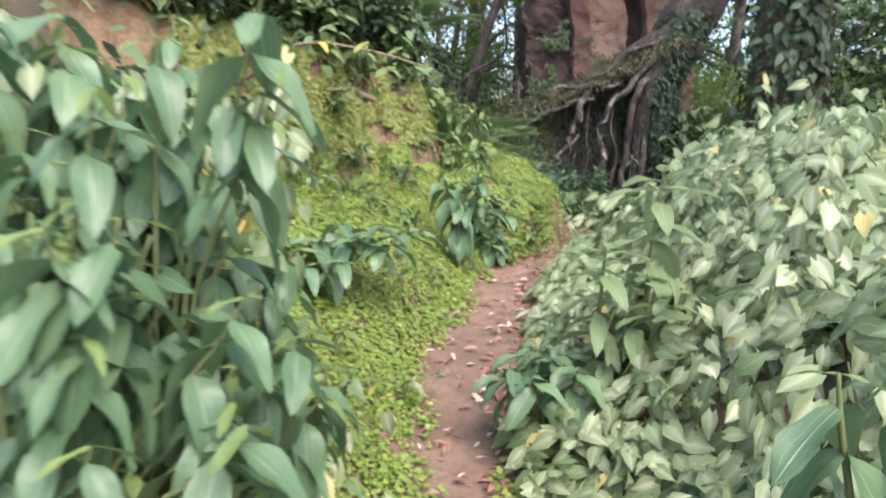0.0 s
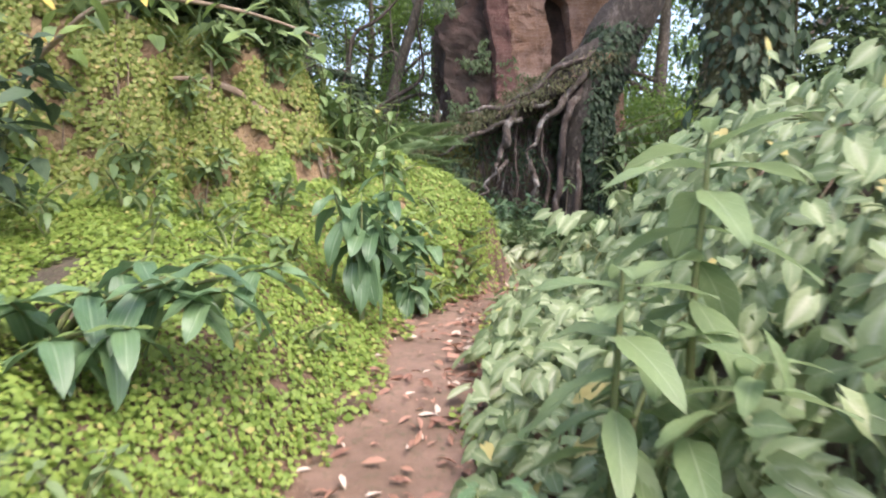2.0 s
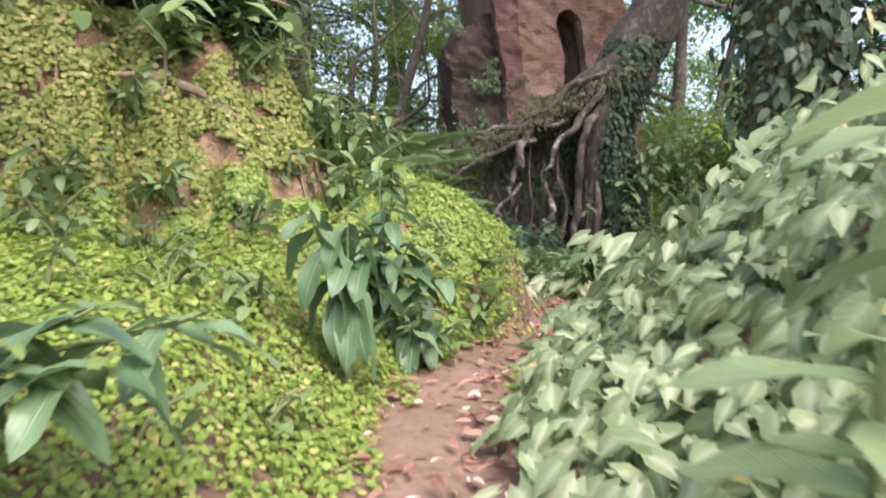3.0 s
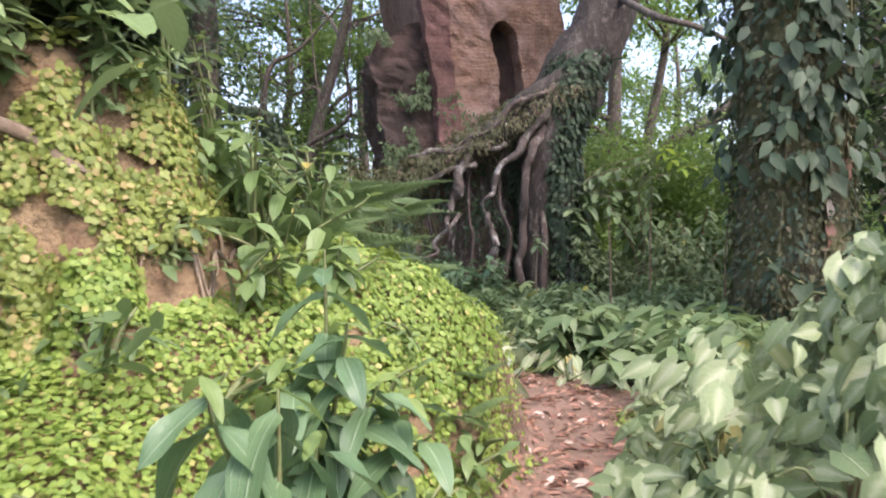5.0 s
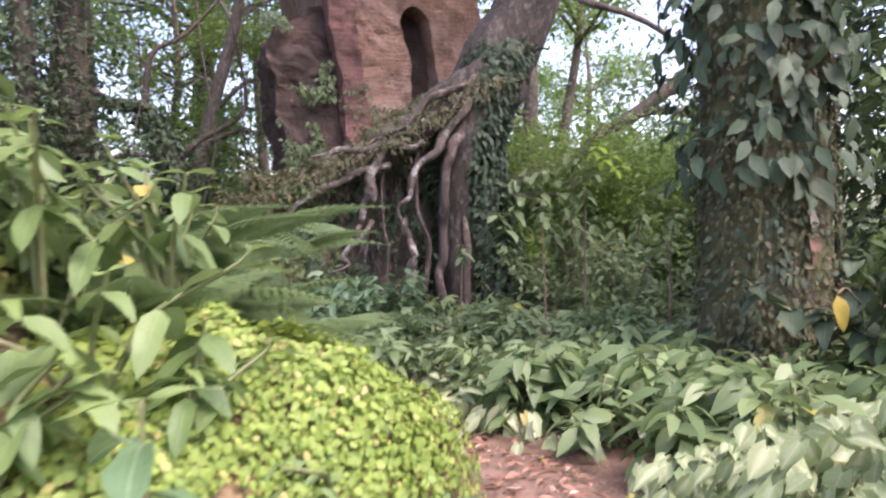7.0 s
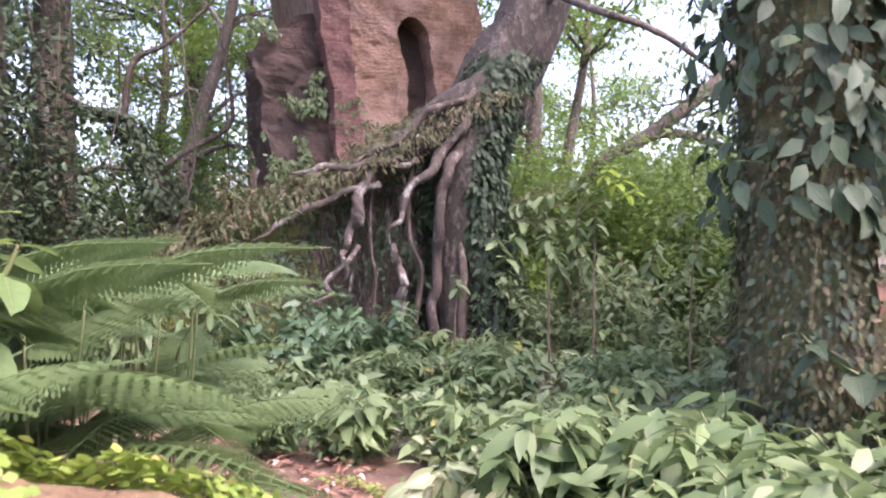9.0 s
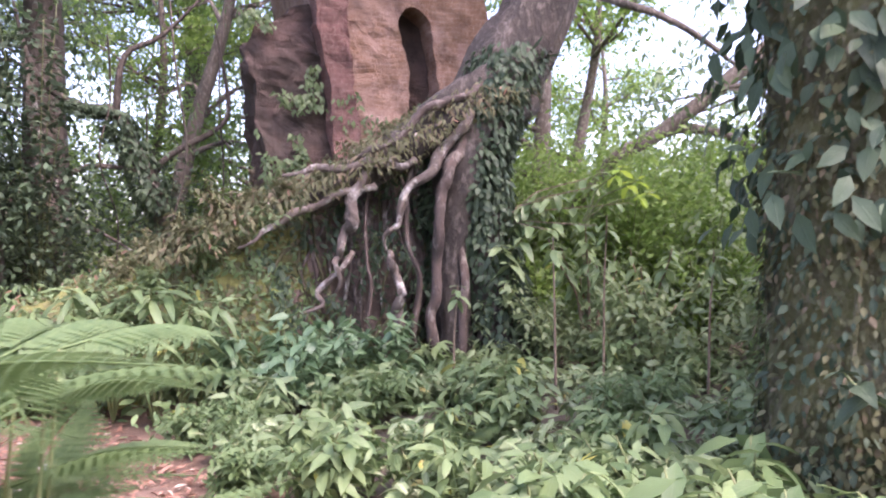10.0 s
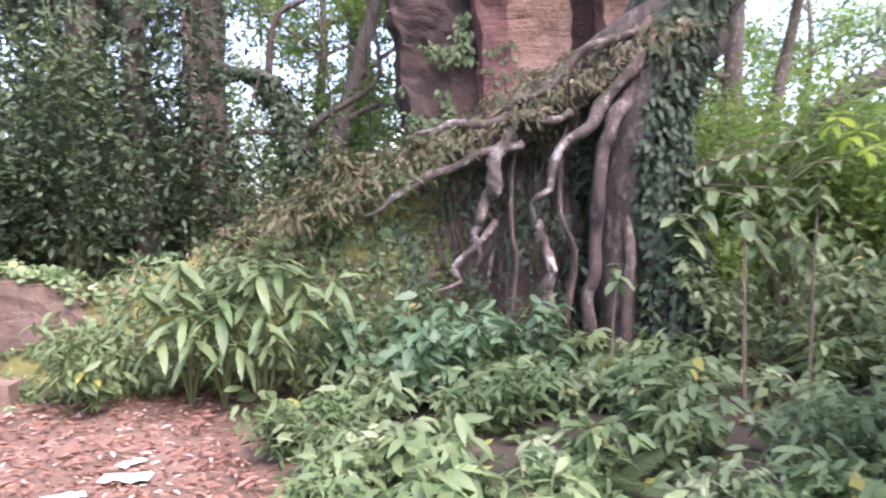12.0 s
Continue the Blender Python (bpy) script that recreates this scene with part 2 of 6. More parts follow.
def thing(name, label, category, group="", kind="", at=(0, 0, 0)):
    ob = new(name)
    ob.location = at
    ob.empty_display_size = 0.1
    return tagged(ob, label, category, group, kind)


def tube(points, radii, sides=8, wobble=0.0, rng=None):
    """Vertices and quads of a tapered tube through the points, smoothed between them."""
    P = np.array(points, float)
    R = np.array(radii, float)
    n = len(P)
    k = max(2, 4)
    ts = np.linspace(0, n - 1, (n - 1) * k + 1)
    out = []
    for t in ts:
        i = min(int(t), n - 2)
        f = t - i
        p0, p1, p2, p3 = P[max(i - 1, 0)], P[i], P[i + 1], P[min(i + 2, n - 1)]
        out.append(0.5 * (2 * p1 + (p2 - p0) * f + (2 * p0 - 5 * p1 + 4 * p2 - p3) * f * f + (3 * p1 - p0 - 3 * p2 + p3) * f ** 3))
    C = np.array(out)
    rr = np.interp(ts, np.arange(n), R)
    T = np.gradient(C, axis=0)
    T /= np.linalg.norm(T, axis=1)[:, None] + 1e-9
    ref = np.array([0.31, 0.95, 0.05]) if abs(T[0][2]) > 0.7 else np.array([0.05, 0.1, 0.99])
    A = np.cross(T, ref)
    A /= np.linalg.norm(A, axis=1)[:, None] + 1e-9
    B = np.cross(T, A)
    C, T, A, B = (np.concatenate([q[:1], q, q[-1:]]) for q in (C, T, A, B))
    C[0] -= T[0] * rr[0] * 0.35
    C[-1] += T[-1] * rr[-1] * 0.35
    rr = np.concatenate([[rr[0] * 0.08], rr, [rr[-1] * 0.08]])
    th = np.linspace(0, 2 * np.pi, sides, endpoint=False)
    rad = rr[:, None] * np.ones((1, sides))
    if wobble and rng is not None:
        rad = rad * (1 + wobble * (rng.random((1, sides)) - 0.5) + wobble * 0.7 * (rng.random(rad.shape) - 0.5))
    V = C[:, None, :] + rad[..., None] * (np.cos(th)[None, :, None] * A[:, None, :] + np.sin(th)[None, :, None] * B[:, None, :])
    m = len(C)
    i, j = np.meshgrid(np.arange(m - 1), np.arange(sides), indexing="ij")
    a, b = i * sides + j, i * sides + (j + 1) % sides
    F = np.stack([a, b, b + sides, a + sides], -1).reshape(-1, 4)
    return V.reshape(-1, 3), F


def join_parts(pieces):
    V, F, n = [], [], 0
    for v, f in pieces:
        V.append(v)
        F.append(f + n)
        n += len(v)
    return np.concatenate(V), np.concatenate(F)


def leaf_shape(kind, rows=4, cols=2, width=0.4, droop=0.25, fold=0.15, twist=0.0, wave=0.0):
    """One leaf, 1 long along y, face up: vertices, quads, UV."""
    V, UV = [], []
    for r in range(rows + 1):
        v = r / rows
        if kind == "lance":
            w = (v ** 0.55) * ((1 - v) ** 0.75) * 1.85
        elif kind == "ovate":
            w = (min(v * 1.0, 1) ** 0.4) * ((1 - v) ** 0.7) * 1.65
        elif kind == "round":
            w = math.sqrt(max(0.0, 1 - (2 * v - 1) ** 2)) * 1.0
        else:
            w = (0.35 + 0.65 * min(1, v / 0.28)) * ((1 - max(0, (v - 0.28) / 0.72)) ** 0.85)
        w = max(w, 0.02) * width / 2
        for c in range(cols + 1):
            u = 2 * c / cols - 1
            y = v
            if kind == "arrow":
                y -= 0.24 * abs(u) * max(0, 1 - v / 0.35)
            x = u * w
            z = fold * abs(x) - droop * v * v + wave * math.sin(9 * v + 2 * u) * abs(u) * 0.05
            ca, sa = math.cos(twist * v), math.sin(twist * v)
            V.append((x * ca, y, z + x * sa))
            UV.append((0.5 + u / 2, v))
    F = [(r * (cols + 1) + c, r * (cols + 1) + c + 1, (r + 1) * (cols + 1) + c + 1, (r + 1) * (cols + 1) + c) for r in range(rows) for c in range(cols)]
    return np.array(V), np.array(F), np.array(UV)


def frames_for(D, N):
    """Turn matrices (columns x, leaf axis, face) for leaf axes D and rough upward directions N."""
    D = D / (np.linalg.norm(D, axis=1)[:, None] + 1e-9)
    X = np.cross(D, N)
    X /= np.linalg.norm(X, axis=1)[:, None] + 1e-9
    Z = np.cross(X, D)
    return np.stack([X, D, Z], -1)


def many_leaves(name, shape, P, D, N, size, mat):
    """One mesh of leaves of one shape at the places P, pointing along D, facing N."""
    V, F, UV = shape
    M = frames_for(D, N)
    W = np.einsum("nij,kj->nki", M, V) * np.asarray(size)[:, None, None] + P[:, None, :]
    FF = F[None] + (np.arange(len(P)) * len(V))[:, None, None]
    return mesh_from(name, W.reshape(-1, 3), FF.reshape(-1, F.shape[1]), mat, np.tile(UV, (len(P), 1)))


def leaf_pose(p, d, n, size):
    M = frames_for(np.array([d], float), np.array([n], float))[0]
    m = Matrix([list(row) + [0] for row in M.tolist()] + [[0, 0, 0, 1]])
    return Matrix.Translation(p) @ m @ Matrix.Diagonal((size, size, size, 1))


# ---- the lie of the land ----
ROUTE = np.array([(-0.2, -9, 0.3), (-0.1, -4, 0.3), (0.04, 0, 0.24), (0.1, 2, 0.2), (0.15, 3.2, 0.22), (0.26, 4.2, 0.27), (0.46, 5, 0.24), (0.72, 6, 0.25),
                  (1.2, 6.7, 0.26), (1.58, 7.4, 0.27), (1.75, 8.3, 0.3), (1.45, 9.3, 0.36), (0.5, 10.6, 0.42), (-0.2, 11.8, 0.5), (-0.6, 13.2, 0.62), (-1.7, 15, 0.6), (-3.5, 17.5, 0.6)])


def ss(a, b, x):
    t = np.clip((x - a) / (b - a), 0, 1)
    return t * t * (3 - 2 * t)


def route_distance(x, y):
    """How far (x, y) lies outside the path's edge (minus: on it)."""
    best = np.full(np.shape(x), 1e9)
    for a, b in zip(ROUTE[:-1], ROUTE[1:]):
        d = b[:2] - a[:2]
        t = np.clip(((x - a[0]) * d[0] + (y - a[1]) * d[1]) / (d @ d), 0, 1)
        dist = np.hypot(x - a[0] - t * d[0], y - a[1] - t * d[1]) - (a[2] + t * (b[2] - a[2]))
        best = np.minimum(best, dist)
    return best


def wob(x, y, s, k=0.0):
    return np.sin(x * s * 1.7 + k) * np.cos(y * s * 1.3 + 2 * k) * 0.6 + np.sin(x * s * 3.9 + y * s * 2.7 + k) * 0.4


def level(y):
    return np.interp(y, [-20, 0, 1.5, 2.4, 3.5, 4.7, 6, 8, 13, 20], [0.2, 0.12, 0.02, 0.03, 0.24, 0.5, 0.62, 0.64, 0.62, 0.6])


def height(x, y):
    x, y = np.asarray(x, float), np.asarray(y, float)
    z = level(y)
    cx = np.interp(y, ROUTE[:11, 1], ROUTE[:11, 0])
    hw = np.interp(y, ROUTE[:11, 1], ROUTE[:11, 2])
    back = np.interp(x, [-1.8, -0.3, 0.5, 1.6], [8.4, 7.3, 6.95, 7.3])
    near = 1 - ss(0.0, 0.95, y - back)
    s = cx - hw - x
    left = 0.48 * ss(-0.05, 0.8, s) + 0.14 * np.clip(s - 0.8, 0, 4)
    low = np.interp(x, [-0.6, -0.2, 0.08, 0.5, 0.8], [0.1, 0.35, 0.44, 0.5, 0.6])
    high = np.interp(x, [-3, -0.6, -0.3, -0.02], [1.2, 1.0, 0.8, 0.0])
    left = left + low * ss(-0.45, 0.35, y - 6.22 - 0.4 * (x + 0.9)) * ss(-0.02, 0.2, s)
    left = left + high * ss(0.0, 0.45, y - 6.05 - 0.6 * (x + 0.95) + 0.12 * wob(x, y, 4.0, 0.9) + 0.05 * wob(x, y, 11.0, 0.2))
    q = x - cx - hw
    right = 0.16 * ss(0, 0.4, q) + 0.13 * wob(x, y, 2.1, 0.6) * ss(0.2, 0.9, q) + 0.85 * ss(0.35, 1.5, q) * (1 - ss(5.7, 7.3, y)) + 0.1 * np.clip(q - 1.5, 0, 3)
    z = z + (left + right) * near
    d = route_distance(x, y)
    z = z + 0.05 * wob(x, y, 1.3) * ss(0, 0.6, d) + 0.012 * wob(x, y, 7, 1.0) + 0.03 * wob(x, y, 2.6, 2.0) * ss(0.0, 0.3, d)
    return z


def height_normal(x, y, e=0.05):
    gx = (height(x + e, y) - height(x - e, y)) / (2 * e)
    gy = (height(x, y + e) - height(x, y - e)) / (2 * e)
    n = np.stack([-gx, -gy, np.ones_like(gx)], -1)
    return n / np.linalg.norm(n, axis=1)[:, None]


def grid_axis(lo, hi, step, far, grow=1.35):
    core = list(np.arange(lo, hi + 1e-6, step))
    s, a, b = step, lo, hi
    while a > -far:
        s *= grow
        a, b = a - s, b + s
        core = [a] + core + [b]
    return np.array(core)


gx, gy = grid_axis(-4, 6, 0.08, 1500), grid_axis(-3, 16, 0.08, 1500)
GX, GY = np.meshgrid(gx, gy, indexing="ij")
GZ = height(GX, GY)
gi, gj = np.meshgrid(np.arange(len(gx) - 1), np.arange(len(gy) - 1), indexing="ij")
ga = gi * len(gy) + gj
ground_faces = np.stack([ga, ga + len(gy), ga + len(gy) + 1, ga + 1], -1).reshape(-1, 4)
ground_mesh = mesh_from("ground", np.stack([GX, GY, GZ], -1).reshape(-1, 3), ground_faces, SOIL)
ground_mesh.materials.append(FOREST_SOIL)
ground_mesh.materials.append(BANK_SOIL)
fc = np.stack([GX, GY, GZ], -1).reshape(-1, 3)[ground_faces].mean(1)
kind_index = np.where(route_distance(fc[:, 0], fc[:, 1]) + 0.25 * wob(fc[:, 0], fc[:, 1], 2.0) > 0.7, 1, 0)
kind_index = np.where((fc[:, 1] + 0.3 * wob(fc[:, 0], fc[:, 1], 1.7, 0.3) > 5.2) & (fc[:, 1] < 7.7) & (fc[:, 0] < 0.95) & (fc[:, 0] > -4.5), 2, kind_index)
ground_mesh.polygons.foreach_set("material_index", kind_index.astype(np.int32))
ground = tagged(new("ground", ground_mesh), "brown forest soil rising into banks beside the path", "ground", kind="structure")

# the trodden path, a sheet just above the ground
rng = np.random.default_rng(4)
ts = np.linspace(0, len(ROUTE) - 1, 260)
CP = np.stack([np.interp(ts, np.arange(len(ROUTE)), ROUTE[:, k]) for k in range(3)], -1)
for k in range(3):
    CP[:, k] = np.convolve(np.pad(CP[:, k], 6, mode="edge"), np.ones(13) / 13, "valid")
T = np.gradient(CP[:, :2], axis=0)
T /= np.linalg.norm(T, axis=1)[:, None]
across = np.linspace(-1.25, 1.25, 15)
edge = 1 + 0.16 * np.sin(ts * 9) * np.sin(ts * 4.1 + 1) + 0.06 * np.sin(ts * 31)
PX = CP[:, None, 0] + T[:, None, 1] * across * CP[:, None, 2] * edge[:, None]
PY = CP[:, None, 1] - T[:, None, 0] * across * CP[:, None, 2] * edge[:, None]
PZ = height(PX, PY) + 0.016 - 0.05 * ss(1.0, 1.25, np.abs(across))[None, :]
pi_, pj = np.meshgrid(np.arange(259), np.arange(14), indexing="ij")
pa = pi_ * 15 + pj
path_mesh = mesh_from("path", np.stack([PX, PY, PZ], -1).reshape(-1, 3), np.stack([pa, pa + 1, pa + 16, pa + 15], -1).reshape(-1, 4), PATH_SOIL)
path = tagged(new("path", path_mesh), "narrow trodden path of reddish brown earth", "path", kind="structure")


# ---- ground cover and litter ----
def scatter(n, x0, x1, y0, y1, rng):
    return rng.uniform(x0, x1, n), rng.uniform(y0, y1, n)


def ground_leaves(name, shape, x, y, size, mat, lift, rng, tilt=0.7, hang=(0, 0, 0), face=(0, 0, 0)):
    N = height_normal(x, y)
    P = np.stack([x, y, height(x, y)], -1) + N * (lift * rng.random(len(x)))[:, None]
    R = rng.normal(size=(len(x), 3))
    D = np.cross(N, R)
    D /= np.linalg.norm(D, axis=1)[:, None]
    D = D + N * rng.uniform(-0.25, 0.3, (len(x), 1)) + np.array(hang)
    NN = N + np.array(face) + rng.normal(size=(len(x), 3)) * tilt * 0.5
    return many_leaves(name, shape, P, D, NN, size, mat)


rng = np.random.default_rng(11)
x, y = scatter(165000, -2.2, 1.2, 1.4, 7.4, rng)
xf, yf = scatter(95000, -2.6, 0.0, 0.0, 0.5, rng)
xe, ye = scatter(14000, 0.1, 1.05, 6.2, 7.2, rng)
x, y = np.concatenate([x, xf, xe]), np.concatenate([y, yf + 6.03 + 0.6 * (xf + 0.95), ye])
cx = np.interp(y, ROUTE[:11, 1], ROUTE[:11, 0])
hw = np.interp(y, ROUTE[:11, 1], ROUTE[:11, 2])
s = cx - hw - x
steep = ss(0.0, 0.2, y - 6.05 - 0.6 * (x + 0.95)) * (x < 0)
bare = np.array([noise.noise(Vector((a * 3.0, c * 2.0, e * 3.6))) + 0.6 * noise.noise(Vector((a * 8, c * 6, e * 9))) for a, c, e in zip(x, y, height(x, y))])
keep = (x > -1.9 + 0.25 * wob(x, y, 2.0, 0.4) - 0.3 * rng.random(len(x))) & (s > 0.02 + 0.1 * rng.random(len(x))) & ~((steep > 0.15) & (rng.random(len(x)) < ss(0.0, 0.38, bare))) & ~((steep <= 0.15) & (bare > 0.6)) & (rng.random(len(x)) < np.where(y < 2.8, 0.5, 1))
x, y, upper = x[keep], y[keep], (steep > 0.3)[keep]
cover_shape = leaf_shape("round", 3, 1, 0.95, 0.2, 0.0)
cover = new("ground_cover", ground_leaves("ground_cover", cover_shape, x[~upper], y[~upper], rng.uniform(0.013, 0.028, (~upper).sum()), COVER, 0.05, rng))
dry_cover = new("bank_cover", ground_leaves("bank_cover", cover_shape, x[upper], y[upper], rng.uniform(0.014, 0.03, upper.sum()), DRY_COVER, 0.05, rng))
tagged(dry_cover, "yellowing creeping cover on the steep upper bank", "ground cover", kind="stuff")
tagged(cover, "bright green creeping ground cover over the earth bank", "ground cover", kind="stuff")

x, y = scatter(26000, -1.8, 2.6, 1.6, 15.0, rng)
d = route_distance(x, y)
keep = (d < 0.03 + 0.25 * (y > 10)) & (rng.random(len(x)) < np.where(y > 9, 1.0, np.where(y > 6.4, 0.8, np.where(x > np.interp(y, ROUTE[:11, 1], ROUTE[:11, 0]) + 0.03, 0.75, np.where(wob(x, y, 2.3) > 0.1, 0.4, 0.16)))))
x, y = x[keep], y[keep]
litter = new("leaf_litter", ground_leaves("leaf_litter", leaf_shape("lance", 3, 2, 0.42, 0.1, 0.5, 0.5), x, y, rng.uniform(0.03, 0.09, len(x)), LITTER, 0.03, rng, 0.5))
litter.location.z = 0.02
tagged(litter, "reddish brown fallen leaves scattered over the path", "leaf litter", kind="stuff")

x, y = scatter(60000, -0.7, 2.6, 1.5, 10.0, rng)
d = route_distance(x, y) + 0.08 * wob(x, y, 5.0, 0.4)
keep = (d > -0.07) & (d < 0.1) & (rng.random(len(x)) < 0.5 + 0.5 * np.sign(wob(x, y, 2.7, 1.1)))
x, y = x[keep], y[keep]
edge_weeds = new("path_edge_weeds", ground_leaves("path_edge_weeds", cover_shape, x, y, rng.uniform(0.015, 0.035, len(x)), COVER, 0.05, rng))
edge_weeds.location.z = 0.015
tagged(edge_weeds, "tiny green weeds creeping in from the path's edges", "ground cover", kind="stuff")

x, y = scatter(60000, -16, 18, -10, 30, rng)
d = route_distance(x, y)
keep = (d > 0.25) & ~((x > -1.7) & (x < 3.4) & (y > 1.2) & (y < 8.6))
x, y = x[keep], y[keep]
floor_leaves = new("forest_floor_leaves", ground_leaves("forest_floor_leaves", leaf_shape("ovate", 3, 1, 0.5, 0.3, 0.0), x, y, rng.uniform(0.07, 0.2, len(x)), WILD_LEAF, 0.28, rng, 0.8))
tagged(floor_leaves, "low green seedlings covering the forest floor", "undergrowth", kind="stuff")


# ---- the ruined tower ----
def prism(points, y0, y1):
    """A polygon in the x-z plane carried from y0 to y1, as a bmesh."""
    bm = bmesh.new()
    f = bm.faces.new([bm.verts.new((px, y0, pz)) for px, pz in points])
    r = bmesh.ops.extrude_face_region(bm, geom=[f])
    bmesh.ops.translate(bm, verts=[v for v in r["geom"] if isinstance(v, bmesh.types.BMVert)], vec=(0, y1 - y0, 0))
    bmesh.ops.recalc_face_normals(bm, faces=bm.faces)
    return bm


def part(name, bm, material, parent, label=""):
    me = bpy.data.meshes.new(name)
    bm.to_mesh(me)
    bm.free()
    me.materials.append(material)
    return part_of(name, me, parent, label)


def worn(bm, cuts, amount, size):
    """Cut a bmesh finer and push its surface in and out by noise."""
    bmesh.ops.triangulate(bm, faces=bm.faces)
    for _ in range(cuts):
        bmesh.ops.subdivide_edges(bm, edges=[e for e in bm.edges if e.calc_length() > size], cuts=1)
        bmesh.ops.triangulate(bm, faces=bm.faces)
    for v in bm.verts:
        p = v.co
        v.co = p + noise.noise_vector(p * 1.3) * amount + noise.noise_vector(p * 5.0) * amount * 0.5
    return bm


def leaning(bm):
    """Lean a part of the tower with the whole: the walls tip sideways with their height."""
    for v in bm.verts:
        v.co.x -= 0.15 * (v.co.z - 4.8)
    return bm


tower = thing("ruined_tower", "ruined leaning brick tower with a tall slot window, overgrown", "tower")
slot_x, slot_w, slot_lo, slot_hi = 4.13, 0.225, 3.6, 5.36
arc = [(slot_w * math.cos(a), slot_hi + slot_w * math.sin(a)) for a in np.linspace(math.pi / 2, 0, 7)]
right_half = [(slot_x, 9.2)] + [(slot_x + ax, az) for ax, az in arc] + [(slot_x + slot_w, slot_lo), (slot_x, slot_lo), (slot_x, 0.4), (5.3, 0.4), (5.3, 9.2)]
left_half = [(slot_x, 9.2)] + [(slot_x - ax, az) for ax, az in arc] + [(slot_x - slot_w, slot_lo), (slot_x, slot_lo), (slot_x, 0.4), (2.7, 0.4), (2.7, 9.2)]
part("front_wall", leaning(worn(prism(left_half, 16.9, 17.5), 6, 0.11, 0.16)), BRICK, tower)
part("front_wall", leaning(worn(prism(right_half, 16.9, 17.5), 6, 0.11, 0.16)), BRICK, tower)
# darker brick than the front wall: the recess's shade is in its colour
part("niche_wall", leaning(worn(prism([(3.85, 3.5), (4.45, 3.5), (4.45, 5.6), (3.85, 5.6)], 17.36, 17.48), 3, 0.03, 0.2)), DARK_BRICK, tower, "rough wall behind the slot window, in dark brick for the recess's shade")
part("pilaster", leaning(worn(prism([(2.62, 0.4), (3.02, 0.4), (2.98, 4.5), (3.06, 4.62), (3.0, 9.2), (2.62, 9.2)], 16.66, 16.9), 6, 0.13, 0.16)), RED_BRICK, tower, "dark red worn brick pilaster")
part("side_wall", leaning(worn(prism([(2.7, 0.4), (3.1, 0.4), (3.1, 9.2), (2.7, 9.2)], 17.5, 20.5), 4, 0.03, 0.5)), BRICK, tower)
part("side_wall", leaning(worn(prism([(4.8, 0.4), (5.3, 0.4), (5.3, 9.2), (4.8, 9.2)], 17.5, 20.5), 4, 0.03, 0.5)), BRICK, tower)
part("rear_wall", leaning(worn(prism([(2.7, 0.4), (5.3, 0.4), (5.3, 9.2), (2.7, 9.2)], 20.5, 21.1), 3, 0.03, 0.5)), BRICK, tower)
part("roof_slab", leaning(worn(prism([(2.7, 9.2), (5.3, 9.2), (5.2, 9.45), (2.8, 9.5)], 16.95, 21.0), 3, 0.03, 0.5)), DARK_BRICK, tower)
part("annex", leaning(worn(prism([(1.6, 0.4), (2.68, 0.4), (2.68, 5.5), (2.4, 5.42), (2.1, 5.2), (1.95, 5.22), (1.78, 4.95), (1.68, 4.6)], 16.98, 19.2), 6, 0.2, 0.18)), DARK_BRICK, tower, "dark broken lower wall beside the tower")


rng = np.random.default_rng(15)
n = 9000
x = rng.uniform(1.6, 5.3, n)
z = rng.uniform(2.2, 9.0, n)
low_part = x < 2.58
z = np.where(low_part, 2.2 + (z - 2.2) * 0.46, z)
mask = np.array([noise.noise(Vector((a * 0.9, c * 0.7, 4.0))) + 0.4 * noise.noise(Vector((a * 3, c * 3, 9.0))) for a, c in zip(x, z)])
keep = mask > np.where(low_part, 0.02 - 0.25 * ss(4.4, 5.2, z), np.where(z < 3.9, 0.05, 0.34))
P = np.stack([x - 0.15 * (z - 4.8), np.where(low_part, 16.9, 16.82) - 0.12 * rng.random(n), z], -1)[keep]
D = rng.normal(size=P.shape) * np.array([0.6, 0.2, 0.4]) + np.array([0, -0.3, -0.8])
tower_creeper = new("tower_creeper", many_leaves("tower_creeper", leaf_shape("ovate", 3, 2, 0.55, 0.2, 0.2), P, D, np.array([0, -1, 0.5]) + 0.4 * rng.normal(size=P.shape), rng.uniform(0.06, 0.13, len(P)), FOREST_LEAF))
tagged(tower_creeper, "creeper leaves clinging to the tower's walls", "creeper", kind="stuff")


# ---- the mossy wall under the fig tree ----
def wall_top(x):
    return np.interp(x, [-1.9, -1.1, -0.3, 0.2, 0.7, 1.13, 1.64, 2.2, 2.7, 3.3, 3.9, 4.3, 4.6], [0.9, 1.4, 1.62, 1.82, 2.1, 2.35, 2.6, 2.8, 3.05, 3.45, 3.85, 3.6, 2.6])


def wall_front(x):
    return np.interp(x, [-1.9, -0.8, 0.6, 1.7, 2.5, 4.5], [13.2, 13.3, 13.7, 13.8, 14.3, 14.7])


wx = np.linspace(-1.9, 4.6, 150)
prof = [(0.0, 0.0), (0.06, 0.16), (0.09, 0.32), (0.11, 0.48), (0.14, 0.64), (0.19, 0.8), (0.28, 0.92), (0.42, 1.0), (0.6, 0.99), (0.8, 0.95), (1.0, 0.6), (1.05, 0.0)]
WV = []
